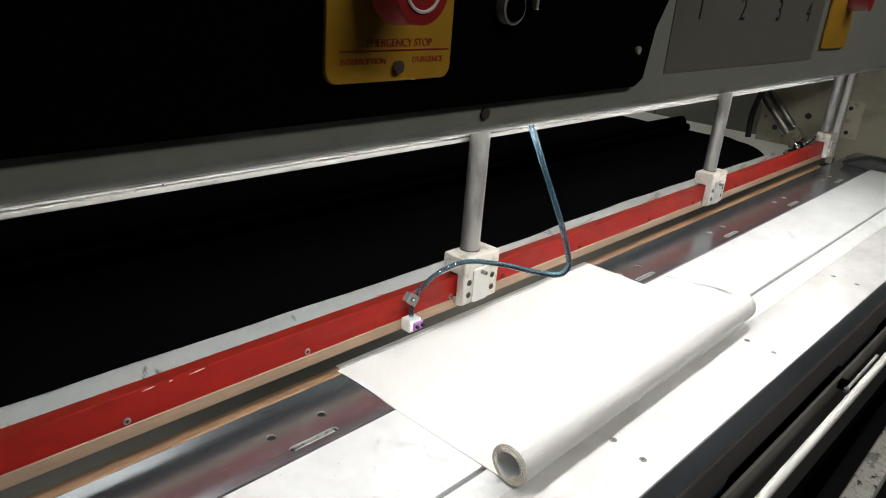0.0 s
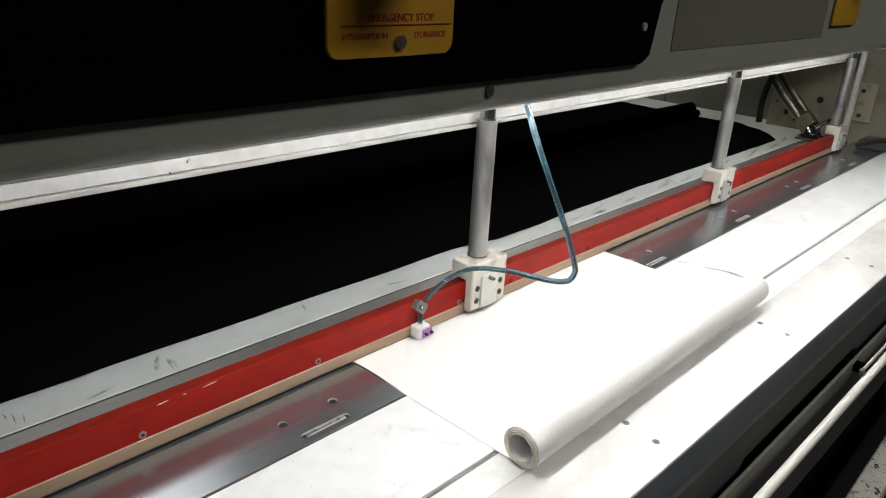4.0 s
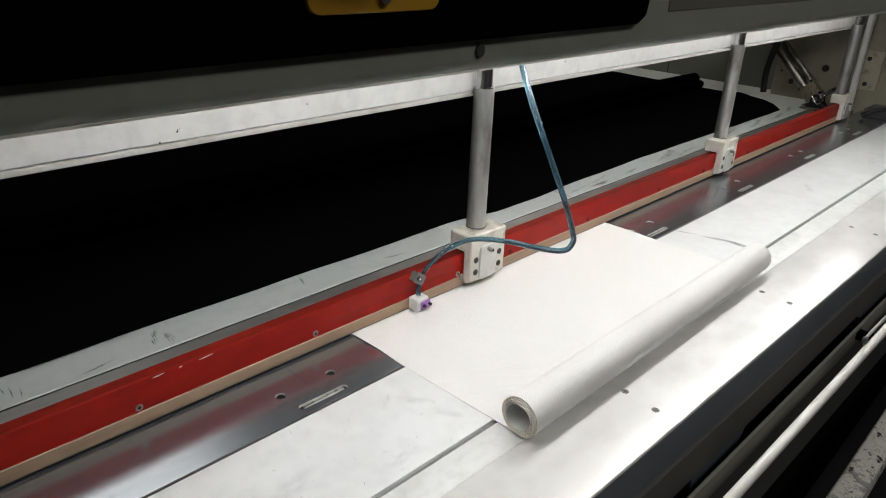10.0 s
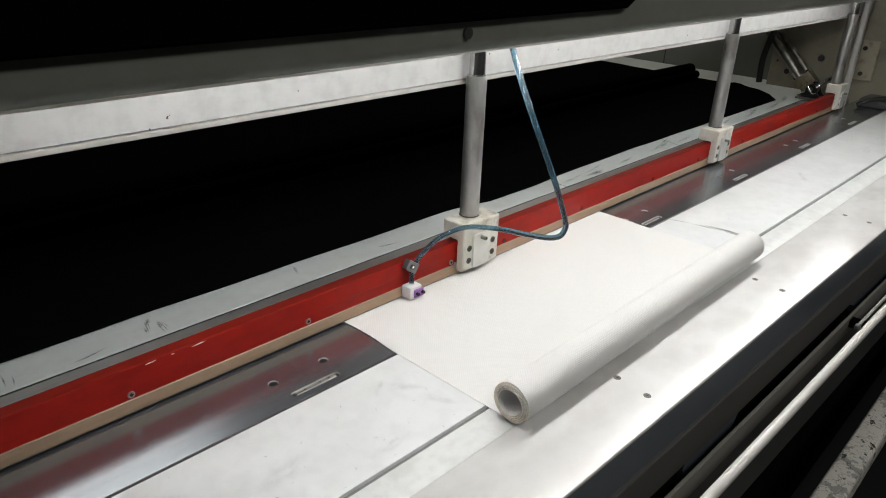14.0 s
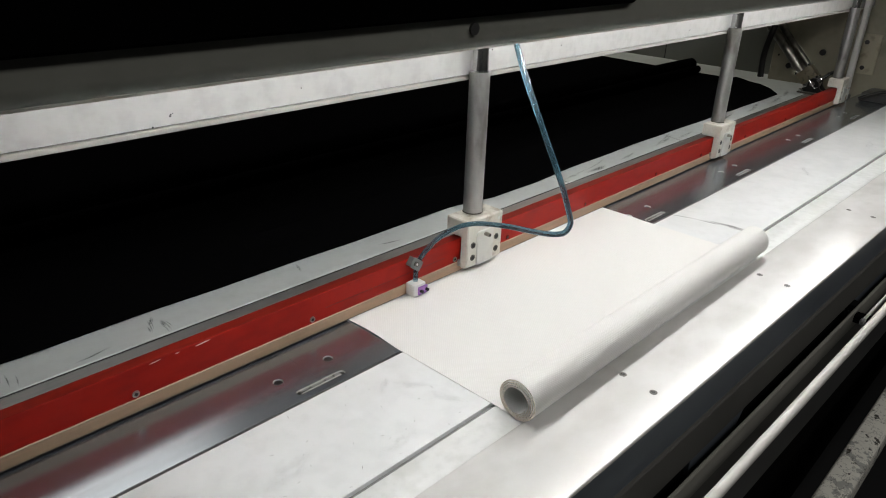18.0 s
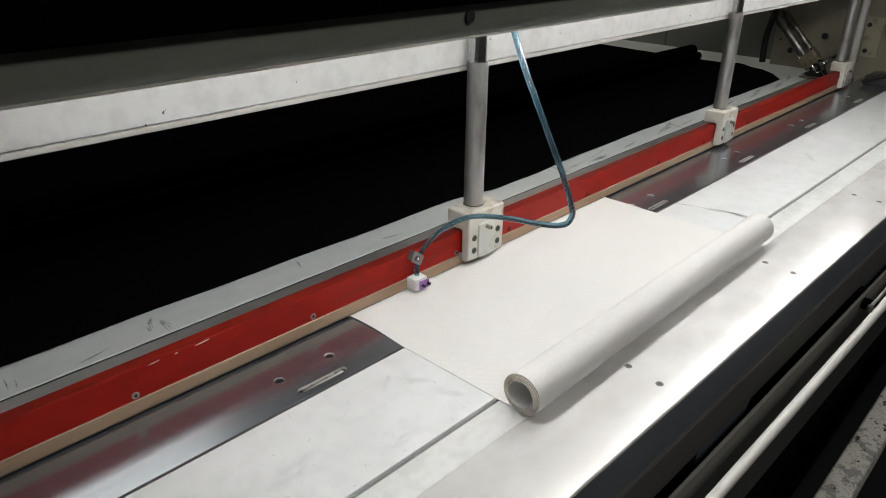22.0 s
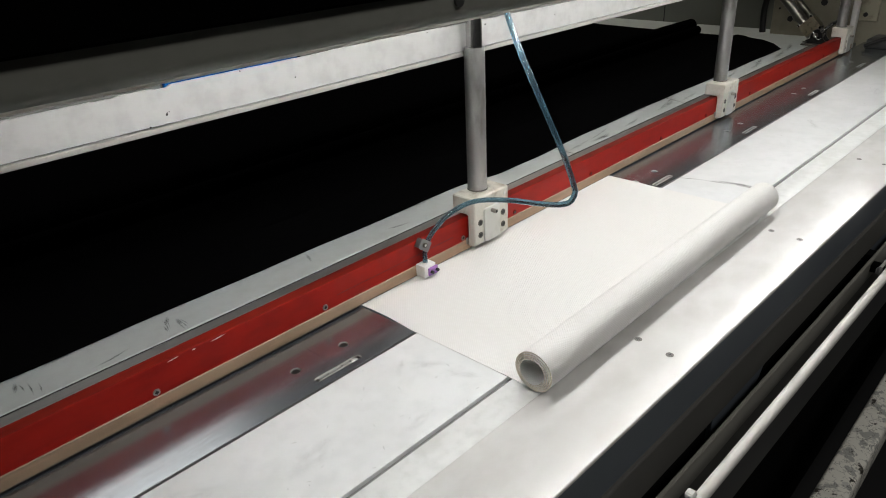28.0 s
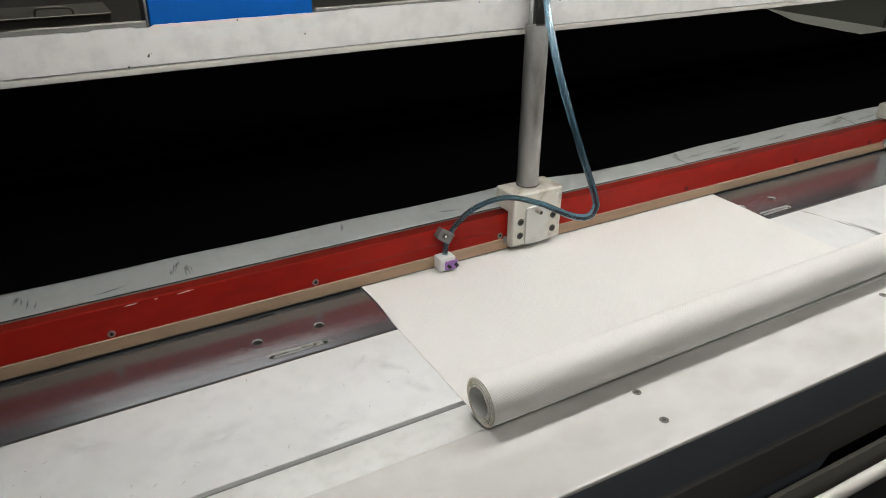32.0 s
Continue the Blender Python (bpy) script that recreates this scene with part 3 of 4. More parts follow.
part("leg", box(2.3, 2.4, 0.9, 1.0, 0, 0.86), DARK_STEEL, rear)


def cloth_sheet():
    """Black cloth laid over the rear table, with long shallow folds and a wavy front edge."""
    bm = bmesh.new()
    nx, ny = 120, 50
    rows = []
    for i in range(nx + 1):
        x = -1.28 + (2.27 + 1.28) * i / nx
        row = []
        for j in range(ny + 1):
            v = j / ny
            front = float(np.interp(x, (-1.3, -0.2, 0.3, 0.44, 0.48, 0.56, 0.7, 0.83, 1.2, 2.3), (0.21, 0.213, 0.21, 0.213, 0.208, 0.19, 0.191, 0.2, 0.207, 0.2))) + 0.001 * math.sin(x * 23)
            y = front + (2.1 - front) * v ** 1.4
            right = float(np.interp(y, (0.2, 0.213, 0.26, 0.321, 0.385, 0.436, 0.9, 1.1, 1.2, 1.4, 2.2), (2.19, 2.21, 2.28, 2.335, 2.357, 2.362, 2.365, 2.39, 2.45, 2.58, 2.59)))
            xr = x + (right - 2.27) * max(0.0, (x - 1.5) / 0.77)
            z = 0.9045 + 0.006 * max(0, noise.noise((x * 1.2, y * 9, 0.3))) * min(1, v * 6)
            z += 0.013 * math.exp(-((y - 0.33 - 0.03 * x) / 0.012) ** 2) * (0.6 + 0.4 * math.sin(x * 1.7)) + 0.008 * math.exp(-((y - 0.47 + 0.02 * x) / 0.015) ** 2)
            row.append(bm.verts.new((xr, y, z)))
        rows.append(row)
    for a, b in zip(rows, rows[1:]):
        for j in range(ny):
            bm.faces.new((a[j], b[j], b[j + 1], a[j + 1]))
    ext = bmesh.ops.extrude_face_region(bm, geom=list(bm.faces))
    bmesh.ops.translate(bm, vec=(0, 0, -0.0025), verts=[v for v in ext["geom"] if isinstance(v, bmesh.types.BMVert)])
    return bm


cloth = thing("black_cloth", "black felt cloth spread and rolled on the rear table", "cloth")
part("spread_cloth", cloth_sheet(), CLOTH, cloth, "spread black felt")


def roll_of(r_out, x0, x1, y, z, turns=2.4, thick=0.004, seg=28, r_in=None, wob=0.0, sheet_thick=0.0011, deep=0.0):
    """A sheet wound on itself about a line along x; the UV map is in metres."""
    bm = bmesh.new()
    uvl = bm.loops.layers.uv.new("UVMap")
    n, nx = int(turns * seg), 24
    r_in = r_in or r_out - turns * thick
    prof, s = [], 0.0
    for k in range(n + 1):
        a = 2 * math.pi * k / seg
        r = r_out - (r_out - r_in) * k / n
        prof.append((r, a, s))
        s += r * 2 * math.pi / seg
    grid = []
    for i in range(nx + 1):
        f = i / nx
        w = wob * math.sin(f * 9)
        grid.append([(x0 + (x1 - x0) * f + deep * (1 - f) * s2 / s, y - r * math.sin(a), z - r * math.cos(a) + w, s2) for r, a, s2 in prof])
    for side, t in ((1, 0.0), (-1, sheet_thick)):
        vs = [[bm.verts.new((p[0], y + (p[1] - y) * (1 - t / r_out), z + (p[2] - z) * (1 - t / r_out))) for p in row] for row in grid]
        for i in range(nx):
            for k in range(n):
                q = [(i, k), (i + 1, k), (i + 1, k + 1), (i, k + 1)]
                f = bm.faces.new([vs[a][b] for a, b in (q if side > 0 else q[::-1])])
                for l, (a, b) in zip(f.loops, q if side > 0 else q[::-1]):
                    l[uvl].uv = (grid[a][b][0], -grid[a][b][3])
        if side > 0:
            outer = vs
        else:
            for i in (0, nx):
                for k in range(n):
                    bm.faces.new((outer[i][k], outer[i][k + 1], vs[i][k + 1], vs[i][k])).material_index = 1
    return bm


part("cloth_roll", roll_of(0.027, -1.28, 2.36, 0.628, 0.934, 2.2, 0.006, wob=0.003), CLOTH, cloth, "rolled end of the cloth")
part("cloth_fold", roll_of(0.017, -1.28, 2.34, 0.588, 0.922, 1.2, 0.006, wob=0.002), CLOTH, cloth)

# ---------------------------------------------------------------- end frame
end = thing("end_frame", "old white cast end frame with bolt holes", "machine frame")
part("end_plate", box(2.5, 2.56, -0.6, 0.357, 0.0, 2.0, 0.004), END_WHITE, end, "old white end plate")
part("end_panel", box(2.6, 2.64, 0.357, 2.2, 0.901, 2.0), END_GREEN, end, "grey-green end panel")
part("panel_seam", box(2.5985, 2.601, 0.868, 0.872, 0.902, 1.9), BOLT, end)
part("guide_rail", box(2.305, 2.327, 0.0, 0.02, 0.9, 1.6, 0.004), PLATE_GREY, end, "slim guide rail")
part("casting_rib", box(2.42, 2.5, -0.24, -0.2, 0.9, 1.34, 0.012, 2), END_WHITE, end, "cast rib")
BRACKET = material("worn_beige_bracket_paint", (0.3, 0.27, 0.2), 0.5, spots=(0.15, 0.125, 0.085), spot_scale=40, spot_amount=0.7)
plate = part("bracket_plate", box(2.492, 2.4995, -0.022, 0.04, 0.972, 1.118, 0.002), BRACKET, end, "worn beige bracket plate")
for y, z in ((0.025, 1.087), (0.02, 0.995)):
    part("plate_hole", rod((2.4895, y, z), (2.493, y, z), 0.008, 16), BOLT, plate)
for y, z, r in ((0.17, 1.03, 0.012), (0.285, 0.963, 0.011), (0.05, 1.3, 0.01), (0.3, 1.2, 0.004), (0.33, 1.0, 0.004)):
    part("bolt_hole", rod((2.496, y, z), (2.5015, y, z), r, 16), BOLT, end, "dark bolt hole")
part("end_tray", box(2.36, 2.49, -0.4, -0.03, 0.9, 0.93, 0.006, 2), DARK_STEEL, end, "dark end tray")
CYL_TOP, CYL_END = Vector((2.35, 0.442, 1.233)), Vector((2.35, 0.146, 0.933))
axis = (CYL_END - CYL_TOP).normalized()
side = Vector((0.01, -0.02, 0.0205))
OILY = material("oily_stained_casting", (0.2, 0.175, 0.12), 0.4, 0.4, spots=(0.03, 0.025, 0.018), spot_scale=70, spot_amount=0.8)
strut = part("air_cylinder", rod(CYL_TOP, CYL_END - axis * 0.03, 0.0165, 24), CYLINDER, end, "stained steel air cylinder")
part("guide_tube", rod(CYL_TOP + side, CYL_END - axis * 0.05 + side, 0.0115, 20), CYLINDER, strut)
LEAN = math.degrees(math.atan2(-axis.y, axis.z))
SEAT = CYL_END - axis * 0.03
cap = part("end_cap", box(-0.021, 0.021, -0.019, 0.044, -0.026, 0.022, 0.004, 2), OILY, strut, "oily stained square end cap", pose(SEAT.x, SEAT.y, SEAT.z, LEAN))
for dx, dy in ((-0.015, -0.015), (0.015, -0.015), (-0.015, 0.038), (0.015, 0.038)):
    for z in (-0.032, 0.021):
        part("tie_nut", rod((dx, dy, z), (dx, dy, z + 0.008), 0.0055, 6), CHROME, cap)
part("cap_ring", rod(CYL_END - axis * 0.098, CYL_END - axis * 0.08, 0.0195, 24), CYLINDER, strut)
part("rod_eye", rod(CYL_END - axis * 0.03, CYL_END + axis * 0.012, 0.0125, 16, bm=rod((2.334, 0.128, 0.938), (2.364, 0.128, 0.938), 0.019, 20)), CYLINDER, strut, "greasy steel rod eye")
for x in (2.322, 2.366):
    part("clevis_cheek", prism([(0.084, 0.906), (0.164, 0.906), (0.162, 0.918), (0.148, 0.924), (0.143, 0.95), (0.131, 0.958), (0.112, 0.956), (0.106, 0.93), (0.096, 0.918), (0.084, 0.916)], "x", x, x + 0.01, 0.0015), BOLT, strut, "oily clevis cheek")
part("clevis_pin", rod((2.31, 0.128, 0.938), (2.386, 0.128, 0.938), 0.0075, 14), CYLINDER, strut)
part("split_pin", swept([(2.312, 0.138, 0.95), (2.311, 0.128, 0.938), (2.309, 0.116, 0.925), (2.308, 0.104, 0.93)], 0.002, 6), CHROME, strut)
part("hose_union", rod((2.312, 0.098, 0.962), (2.312, 0.075, 0.985), 0.007, 6, bm=rod((2.312, 0.108, 0.952), (2.312, 0.098, 0.962), 0.0095, 12)), CHROME, strut, "bright hose union")
part("union_hose", swept([(2.312, 0.078, 0.982), (2.32, 0.06, 0.99), (2.34, 0.05, 0.97), (2.36, 0.06, 0.935), (2.37, 0.09, 0.91)], 0.006, 8), BOLT, strut, "black union hose")
part("foot_plate", box(2.302, 2.402, 0.076, 0.172, 0.901, 0.907, 0.002), JAW, strut)
for x, y in ((2.313, 0.086), (2.313, 0.162), (2.392, 0.086)):
    part("foot_bolt", rod((x, y, 0.906), (x, y, 0.915), 0.008, 6), CHROME, strut, "bright hexagon bolt")
part("air_line", swept([(2.3, 0.285, 1.22), (2.3, 0.297, 1.14), (2.3, 0.309, 1.085), (2.3, 0.317, 1.035), (2.3, 0.318, 0.995), (2.3, 0.314, 0.938)], 0.0115, 12), BOLT, end, "black air line")
part("cable", swept([(2.32, -0.035, 0.912), (2.36, -0.1, 0.94), (2.4, -0.18, 0.937), (2.44, -0.3, 0.936), (2.46, -0.38, 0.936)], 0.006, 10), BOLT, end, "black cable")

# ---------------------------------------------------------------- press head
def cover_sheet(low=1.3345, bend=0.013, thick=0.0025):
    """Sheet steel, bent round at its lower edge into a flange that runs back under the head."""
    outer, inner = [(-0.324, 1.95), (-0.324, 1.36)], [(-0.324 + thick, 1.95), (-0.324 + thick, 1.36)]
    for k in range(9):
        a = math.pi + math.pi / 2 * k / 8
        for r, line in ((bend, outer), (bend - thick, inner)):
            line.append((-0.324 + bend + r * math.cos(a), low + bend + r * math.sin(a)))
    outer.append((-0.286, low))
    inner.append((-0.286, low + thick))
    return prism(outer + inner[::-1], "x", X0, 2.5)


head = thing("press_head", "grey painted press head with a white lower beam", "machine")
# the first panel mirrors in the bed; the second is added to brighten the rear right
for x0, x1, y0, y1 in ((-0.45, 0.58, 1.42, 1.93), (2.28, 2.58, 0.75, 2.0)):
    unseen_lamp = thing("unseen_lamp", "unseen glowing panel hung from the workshop ceiling", "lamp", "ceiling lamps")
    part("diffuser", box(x0, x1, y0, y1, 2.5, 2.54, 0.004), PANEL_GLOW if x0 < 0 else FILL_GLOW, unseen_lamp, "glowing diffuser")
    for x in (x0 + 0.1, x1 - 0.05):
        part("hanger", rod((x, (y0 + y1) / 2, 2.54), (x, (y0 + y1) / 2, 2.8), 0.004, 8), DARK_STEEL, unseen_lamp)
# unseen body and hangers, added only to house the front area light
added_front_lamp = thing("unseen_lamp", "unseen lamp body added above the front light", "lamp", "ceiling lamps")
part("lamp_body", box(-0.52, 1.72, -1.82, -1.38, 2.68, 2.72, 0.004), NYLON, added_front_lamp, "added white lamp body")
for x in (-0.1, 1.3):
    part("hanger", rod((x, -1.6, 2.72), (x, -1.6, 2.8), 0.004, 8), DARK_STEEL, added_front_lamp)
part("front_cover", cover_sheet(), COVER, head, "grey painted front cover with a bent lower flange")
# pale strip paints the light caught by the cover's bent lower edge
part("cover_edge", prism([(-0.324 + 0.013 + r * math.cos(math.pi + radians(a)), 1.3345 + 0.013 + r * math.sin(math.pi + radians(a))) for r, a in
                           ((0.0133, 48), (0.0133, 60), (0.0133, 72), (0.0133, 84), (0.0133, 95), (0.0128, 95), (0.0128, 72), (0.0128, 48))], "x", X0, 2.5), CHEST_LID, head, "pale strip painting the light on the bent edge")
part("cover_top", box(X0, 2.5, -0.304, 0.14, 1.9, 1.95), COVER, head)
part("back_cover", box(X0, 2.5, 0.12, 0.14, 1.3, 1.9), COVER, head)
part("beam", box(X0, 2.5, 0.0365, 0.12, 1.2095, 1.232), GREY_STEEL, head, "grey sheet steel beam")


def plate_outline(x0, x1, y0, y1, z0, z1, r):
    """A flat plate with rounded corners."""
    pts = []
    for cx, cz, a0 in ((x1 - r, z0 + r, -90), (x1 - r, z1 - r, 0), (x0 + r, z1 - r, 90), (x0 + r, z0 + r, 180)):
        pts += [(cx + r * math.cos(radians(a0 + 18 * k)), cz + r * math.sin(radians(a0 + 18 * k))) for k in range(6)]
    return prism(pts, "y", y0, y1, 0.0006)


def ragged_strip():
    bm = bmesh.new()
    n = 640
    lo, hi = [], []
    for i in range(n + 1):
        x = X0 + (2.48 - X0) * i / n
        step = 0.0022 if x < -0.264 else 0.0008 if x < -0.225 else 0.0026 if x < -0.206 else 0.0
        z = float(np.interp(x, (0.1, 0.5), (1.2586, 1.2566))) + 0.0005 * noise.noise((x * 30, 0, 0)) + 0.0004 * noise.noise((x * 160, 3, 0)) + (0.0008 if noise.noise((x * 4, 5, 0)) > 0.1 else 0) - step
        lo.append(bm.verts.new((x, 0.0335, 1.2178)))
        hi.append(bm.verts.new((x, 0.0335, z)))
    fs = [bm.faces.new((lo[i], lo[i + 1], hi[i + 1], hi[i])) for i in range(n)]
    ext = bmesh.ops.extrude_face_region(bm, geom=fs)
    bmesh.ops.translate(bm, vec=(0, 0.003, 0), verts=[v for v in ext["geom"] if isinstance(v, bmesh.types.BMVert)])
    return bm


part("white_strip", ragged_strip(), BEAM_WHITE, head, "white strip with a ragged upper edge")
part("lip", box(X0, 2.48, 0.0305, 0.04, 1.2098, 1.2166, 0.0012), LIP, head, "stained lower lip")
for x, z, r in ((-0.213, 1.2275, 0.0013), (-0.2122, 1.2292, 0.0009), (-0.234, 1.2182, 0.0012), (-0.039, 1.236, 0.0009), (0.199, 1.256, 0.0009), (0.52, 1.241, 0.001), (1.02, 1.232, 0.0013), (-0.2098, 1.2302, 0.0006), (-0.115, 1.2572, 0.0009), (0.33, 1.2502, 0.0015)):
    part("nick", rod((x, 0.034, z), (x, 0.0331, z), r, 7), NICK, head, "small dark nick")
# on the beam behind the strip: a steel channel, broken by a blue block
for x0, x1 in ((X0, -0.208), (-0.02, 2.4)):
    channel = part("wire_channel", prism([(0.045, 1.2315), (0.045, 1.2612), (0.0465, 1.2612), (0.0465, 1.234), (0.075, 1.234), (0.075, 1.2315)], "x", x0, x1), GREY_STEEL, head, "grey sheet steel channel")
    part("channel_rim", box(x0, x1, 0.0446, 0.0469, 1.2606, 1.2622, 0.0004), CHEST_LID, channel, "bright bare rim")
part("blue_block", prism([(-0.204, 1.2315), (-0.023, 1.2315), (-0.023, 1.302), (-0.2, 1.302), (-0.2035, 1.298)], "y", 0.045, 0.085, 0.0015), BLUE, head, "blue plastic block on the beam")
part("block_bracket", box(-0.2075, -0.2045, 0.047, 0.08, 1.2315, 1.29, 0.0005), DARK_STEEL, head)
lamp = part("lamp_housing", box(-0.8, 2.12, -0.29, -0.12, 1.412, 1.47, 0.004), NYLON, head, "white lamp housing")
part("fluorescent_tube", rod((-0.4, -0.215, 1.388), (1.98, -0.215, 1.388), 0.016, 20), TUBE_GLOW, lamp, "glowing fluorescent tube")
for x in (-0.415, 1.995):
    part("lamp_holder", box(x - 0.012, x + 0.012, -0.23, -0.2, 1.37, 1.413, 0.003), NYLON, lamp)
part("cover_bolt", rod((-0.128, -0.323, 1.3535), (-0.128, -0.3262, 1.3535), 0.005, 14), DARK_STEEL, head, "dark cover bolt")
part("control_panel", prism([(-1.25, 1.363), (0.105, 1.363), (0.118, 1.37), (0.128, 1.42), (0.147, 1.45), (0.16, 1.6), (-1.25, 1.6)], "y", -0.332, -0.323, 0.002), BLACK_PANEL, head, "black control panel")
for x, z in ((0.094, 1.4), (-1.2, 1.4)):
    part("panel_screw", rod((x, -0.331, z), (x, -0.335, z), 0.004, 14), CHEST_LID, head, "bright panel screw")
key = part("key_switch", rod((-0.122, -0.331, 1.438), (-0.122, -0.34, 1.438), 0.0135, 28), CHEST_LID, head, "round steel switch ring")
part("switch_face", rod((-0.122, -0.339, 1.438), (-0.122, -0.342, 1.438), 0.0105, 24), BLACK_PANEL, key)
part("pointer", box(-0.09, -0.087, -0.337, -0.331, 1.436, 1.46, 0.0005), CHEST_LID, head, "pale pointer mark")
part("steel_plate", box(0.176, 0.672, -0.3252, -0.3242, 1.372, 1.56, 0.0003), DARK_PLATE, head, "dull steel plate with four numerals")
yp = part("stop_plate", plate_outline(-0.3005, -0.187, -0.336, -0.332, 1.3875, 1.53, 0.009), YELLOW, head, "yellow emergency stop plate")
knob = part("stop_button", rod((-0.257, -0.352, 1.45), (-0.257, -0.374, 1.45), 0.0245, 32, r2=0.0225), RED_KNOB, head, "red mushroom stop button")
part("button_collar", rod((-0.257, -0.335, 1.45), (-0.257, -0.353, 1.45), 0.014, 24), BLACK_PANEL, knob)
for a0 in (200, 20):
    part("arrow_arc", swept([(-0.257 + 0.0145 * math.cos(radians(a0 + k * 28)), -0.3742, 1.45 + 0.0145 * math.sin(radians(a0 + k * 28))) for k in range(6)], 0.0012, 6), CHIP, knob, "pale turn arrow")
part("plate_screw", rod((-0.24, -0.335, 1.397), (-0.24, -0.339, 1.397), 0.0045, 14), SCREW, head, "domed plate screw")
part("stop_plate", box(0.7, 0.825, -0.33, -0.3242, 1.388, 1.52, 0.003, 2), YELLOW, head, "yellow emergency stop plate")
part("stop_button", rod((0.79, -0.33, 1.468), (0.79, -0.36, 1.468), 0.02, 28, r2=0.018), RED_KNOB, head, "red mushroom stop button")


def printed(body, x, z, size, mat, parent, y, align="CENTER"):
    c = bpy.data.curves.new("lettering", "FONT")
    c.body, c.size, c.align_x, c.extrude = body, size, align, 0.0002
    tmp = bpy.data.objects.new("lettering", c)
    scene.collection.objects.link(tmp)
    me = bpy.data.meshes.new_from_object(tmp.evaluated_get(bpy.context.evaluated_depsgraph_get()))
    bpy.data.objects.remove(tmp)
    me.materials.clear()
    me.materials.append(mat)
    return part("lettering", me, None, parent, at=pose(x, y, z, 90))


printed("EMERGENCY STOP", -0.238, 1.4105, 0.0072, PRINT_RED, yp, -0.3362)
printed("INTERRUPTION", -0.27, 1.3995, 0.0056, PRINT_RED, yp, -0.3362)
printed("D'URGENCE", -0.211, 1.3995, 0.0056, PRINT_RED, yp, -0.3362)
part("print_rule", box(-0.29, -0.19, -0.3368, -0.336, 1.408, 1.4085), PRINT_RED, yp)
for k, x in enumerate((0.238, 0.359, 0.485, 0.607)):
    printed(str(k + 1), x, 1.43, 0.04, PRINT_BLACK, head, -0.3254)
chest = thing("tool_chest", "grey steel tool chest with a wire handle on the rear table", "tool chest")
part("chest_body", box(-0.95, -0.066, 1.9, 2.15, 0.901, 1.0, 0.003), CHEST, chest, "grey steel body")
part("lid", box(-0.96, -0.062, 1.895, 2.155, 1.0, 1.006, 0.002), CHEST_LID, chest, "lighter steel lid")
part("handle", swept([(-0.289, 1.91, 1.004), (-0.286, 1.905, 1.024), (-0.27, 1.902, 1.032), (-0.195, 1.902, 1.029), (-0.18, 1.905, 1.021), (-0.177, 1.91, 1.004)], 0.004, 8), CHEST_LID, chest, "bright wire handle")

# ---------------------------------------------------------------- moving sealing bar
bar = thing("sealing_bar", "red sealing bar carried by steel posts", "press bar")
part("bar_body", prism([(0.0, 0.9215), (0.0, 0.9612), (0.0005, 0.9619), (0.0012, 0.962), (0.0215, 0.9595), (0.023, 0.958), (0.023, 0.9215)], "x", X0, 2.2), RED, bar, "red painted steel bar")
# thin cover in the darker red, so the lit top matches the front
part("bar_top", prism([(0.0007, 0.9615), (0.0007, 0.9624), (0.0219, 0.9598), (0.0219, 0.959)], "x", X0, 2.2), RED_TOP, bar, "stained red upper face, darkened against the lamp light")
part("wear_strip", box(X0, 2.3, -0.0015, 0.026, 0.904, 0.9215, 0.001), TAN, bar, "tan wear strip")
part("heating_band", box(X0, 2.3, 0.001, 0.0245, 0.902, 0.904), DARK_STEEL, bar)
RED_SCREW = mesh_of("screw", rod((0, 0, -0.001), (0, 0, 0.0008), 0.0048, 18, r2=0.0042), RED_TOP)
for x in (-1.1, -0.59, -0.311, -0.063, 0.225, 0.363, 0.61, 0.9, 1.13, 1.4, 1.7, 2.0):
    s = part("screw", BAR_SCREW if x < 0.3 else RED_SCREW, None, bar, "" if x < 0.3 else "screw painted over in red", at=pose(x, -0.0003, 0.9275, 90))
    part("recess", BAR_RECESS, None, s)


part("scribe_line", box(-0.04, 0.2, -0.0003, 0.0002, 0.937, 0.9376), SCRATCH_RED, bar, "fine dark scratch")


def chip(l):
    """A flake of lost paint, pointed at both ends."""
    n = 9
    top = [(-l + 2 * l * i / n, 0.0009 * math.sin(math.pi * i / n) * random.uniform(0.5, 1.2)) for i in range(n + 1)]
    low = [(x + 0.0004, -0.0008 * math.sin(math.pi * i / n) * random.uniform(0.5, 1.2)) for i, (x, _) in enumerate(top)]
    return prism(top + low[::-1][1:-1], "y", -0.0003, 0.0003)


CHIP_ME = [mesh_of("paint_chip", chip(l), CHIP) for l in (0.0105, 0.0075, 0.0025)]
for x, k in ((-0.224, 0), (-0.284, 1), (-0.257, 2)):
    part("paint_chip", CHIP_ME[k], None, bar, "bare paint chip", pose(x, 0.0002, 0.9588, 0, -4, 0))


SOCKET = mesh_of("bolt", rod((0, 0, -0.004), (0, 0, 0.0012), 0.0058, 20, r2=0.0054), JAW)
SOCKET_HOLE = mesh_of("socket", rod((0, 0, 0), (0, 0, 0.0017), 0.0036, 6), BOLT)


def grease_film(x, y, z):
    """A thin film on a flat top, its UV map from 0 to 1."""
    bm = bmesh.new()
    uvl = bm.loops.layers.uv.verify()
    vs = [bm.verts.new((x + dx, y + dy, z)) for dx, dy in ((-0.038, -0.021), (0.038, -0.021), (0.038, 0.021), (-0.038, 0.021))]
    for l, uv in zip(bm.faces.new(vs).loops, ((0, 0), (1, 0), (1, 1), (0, 1))):
        l[uvl].uv = uv
    return bm


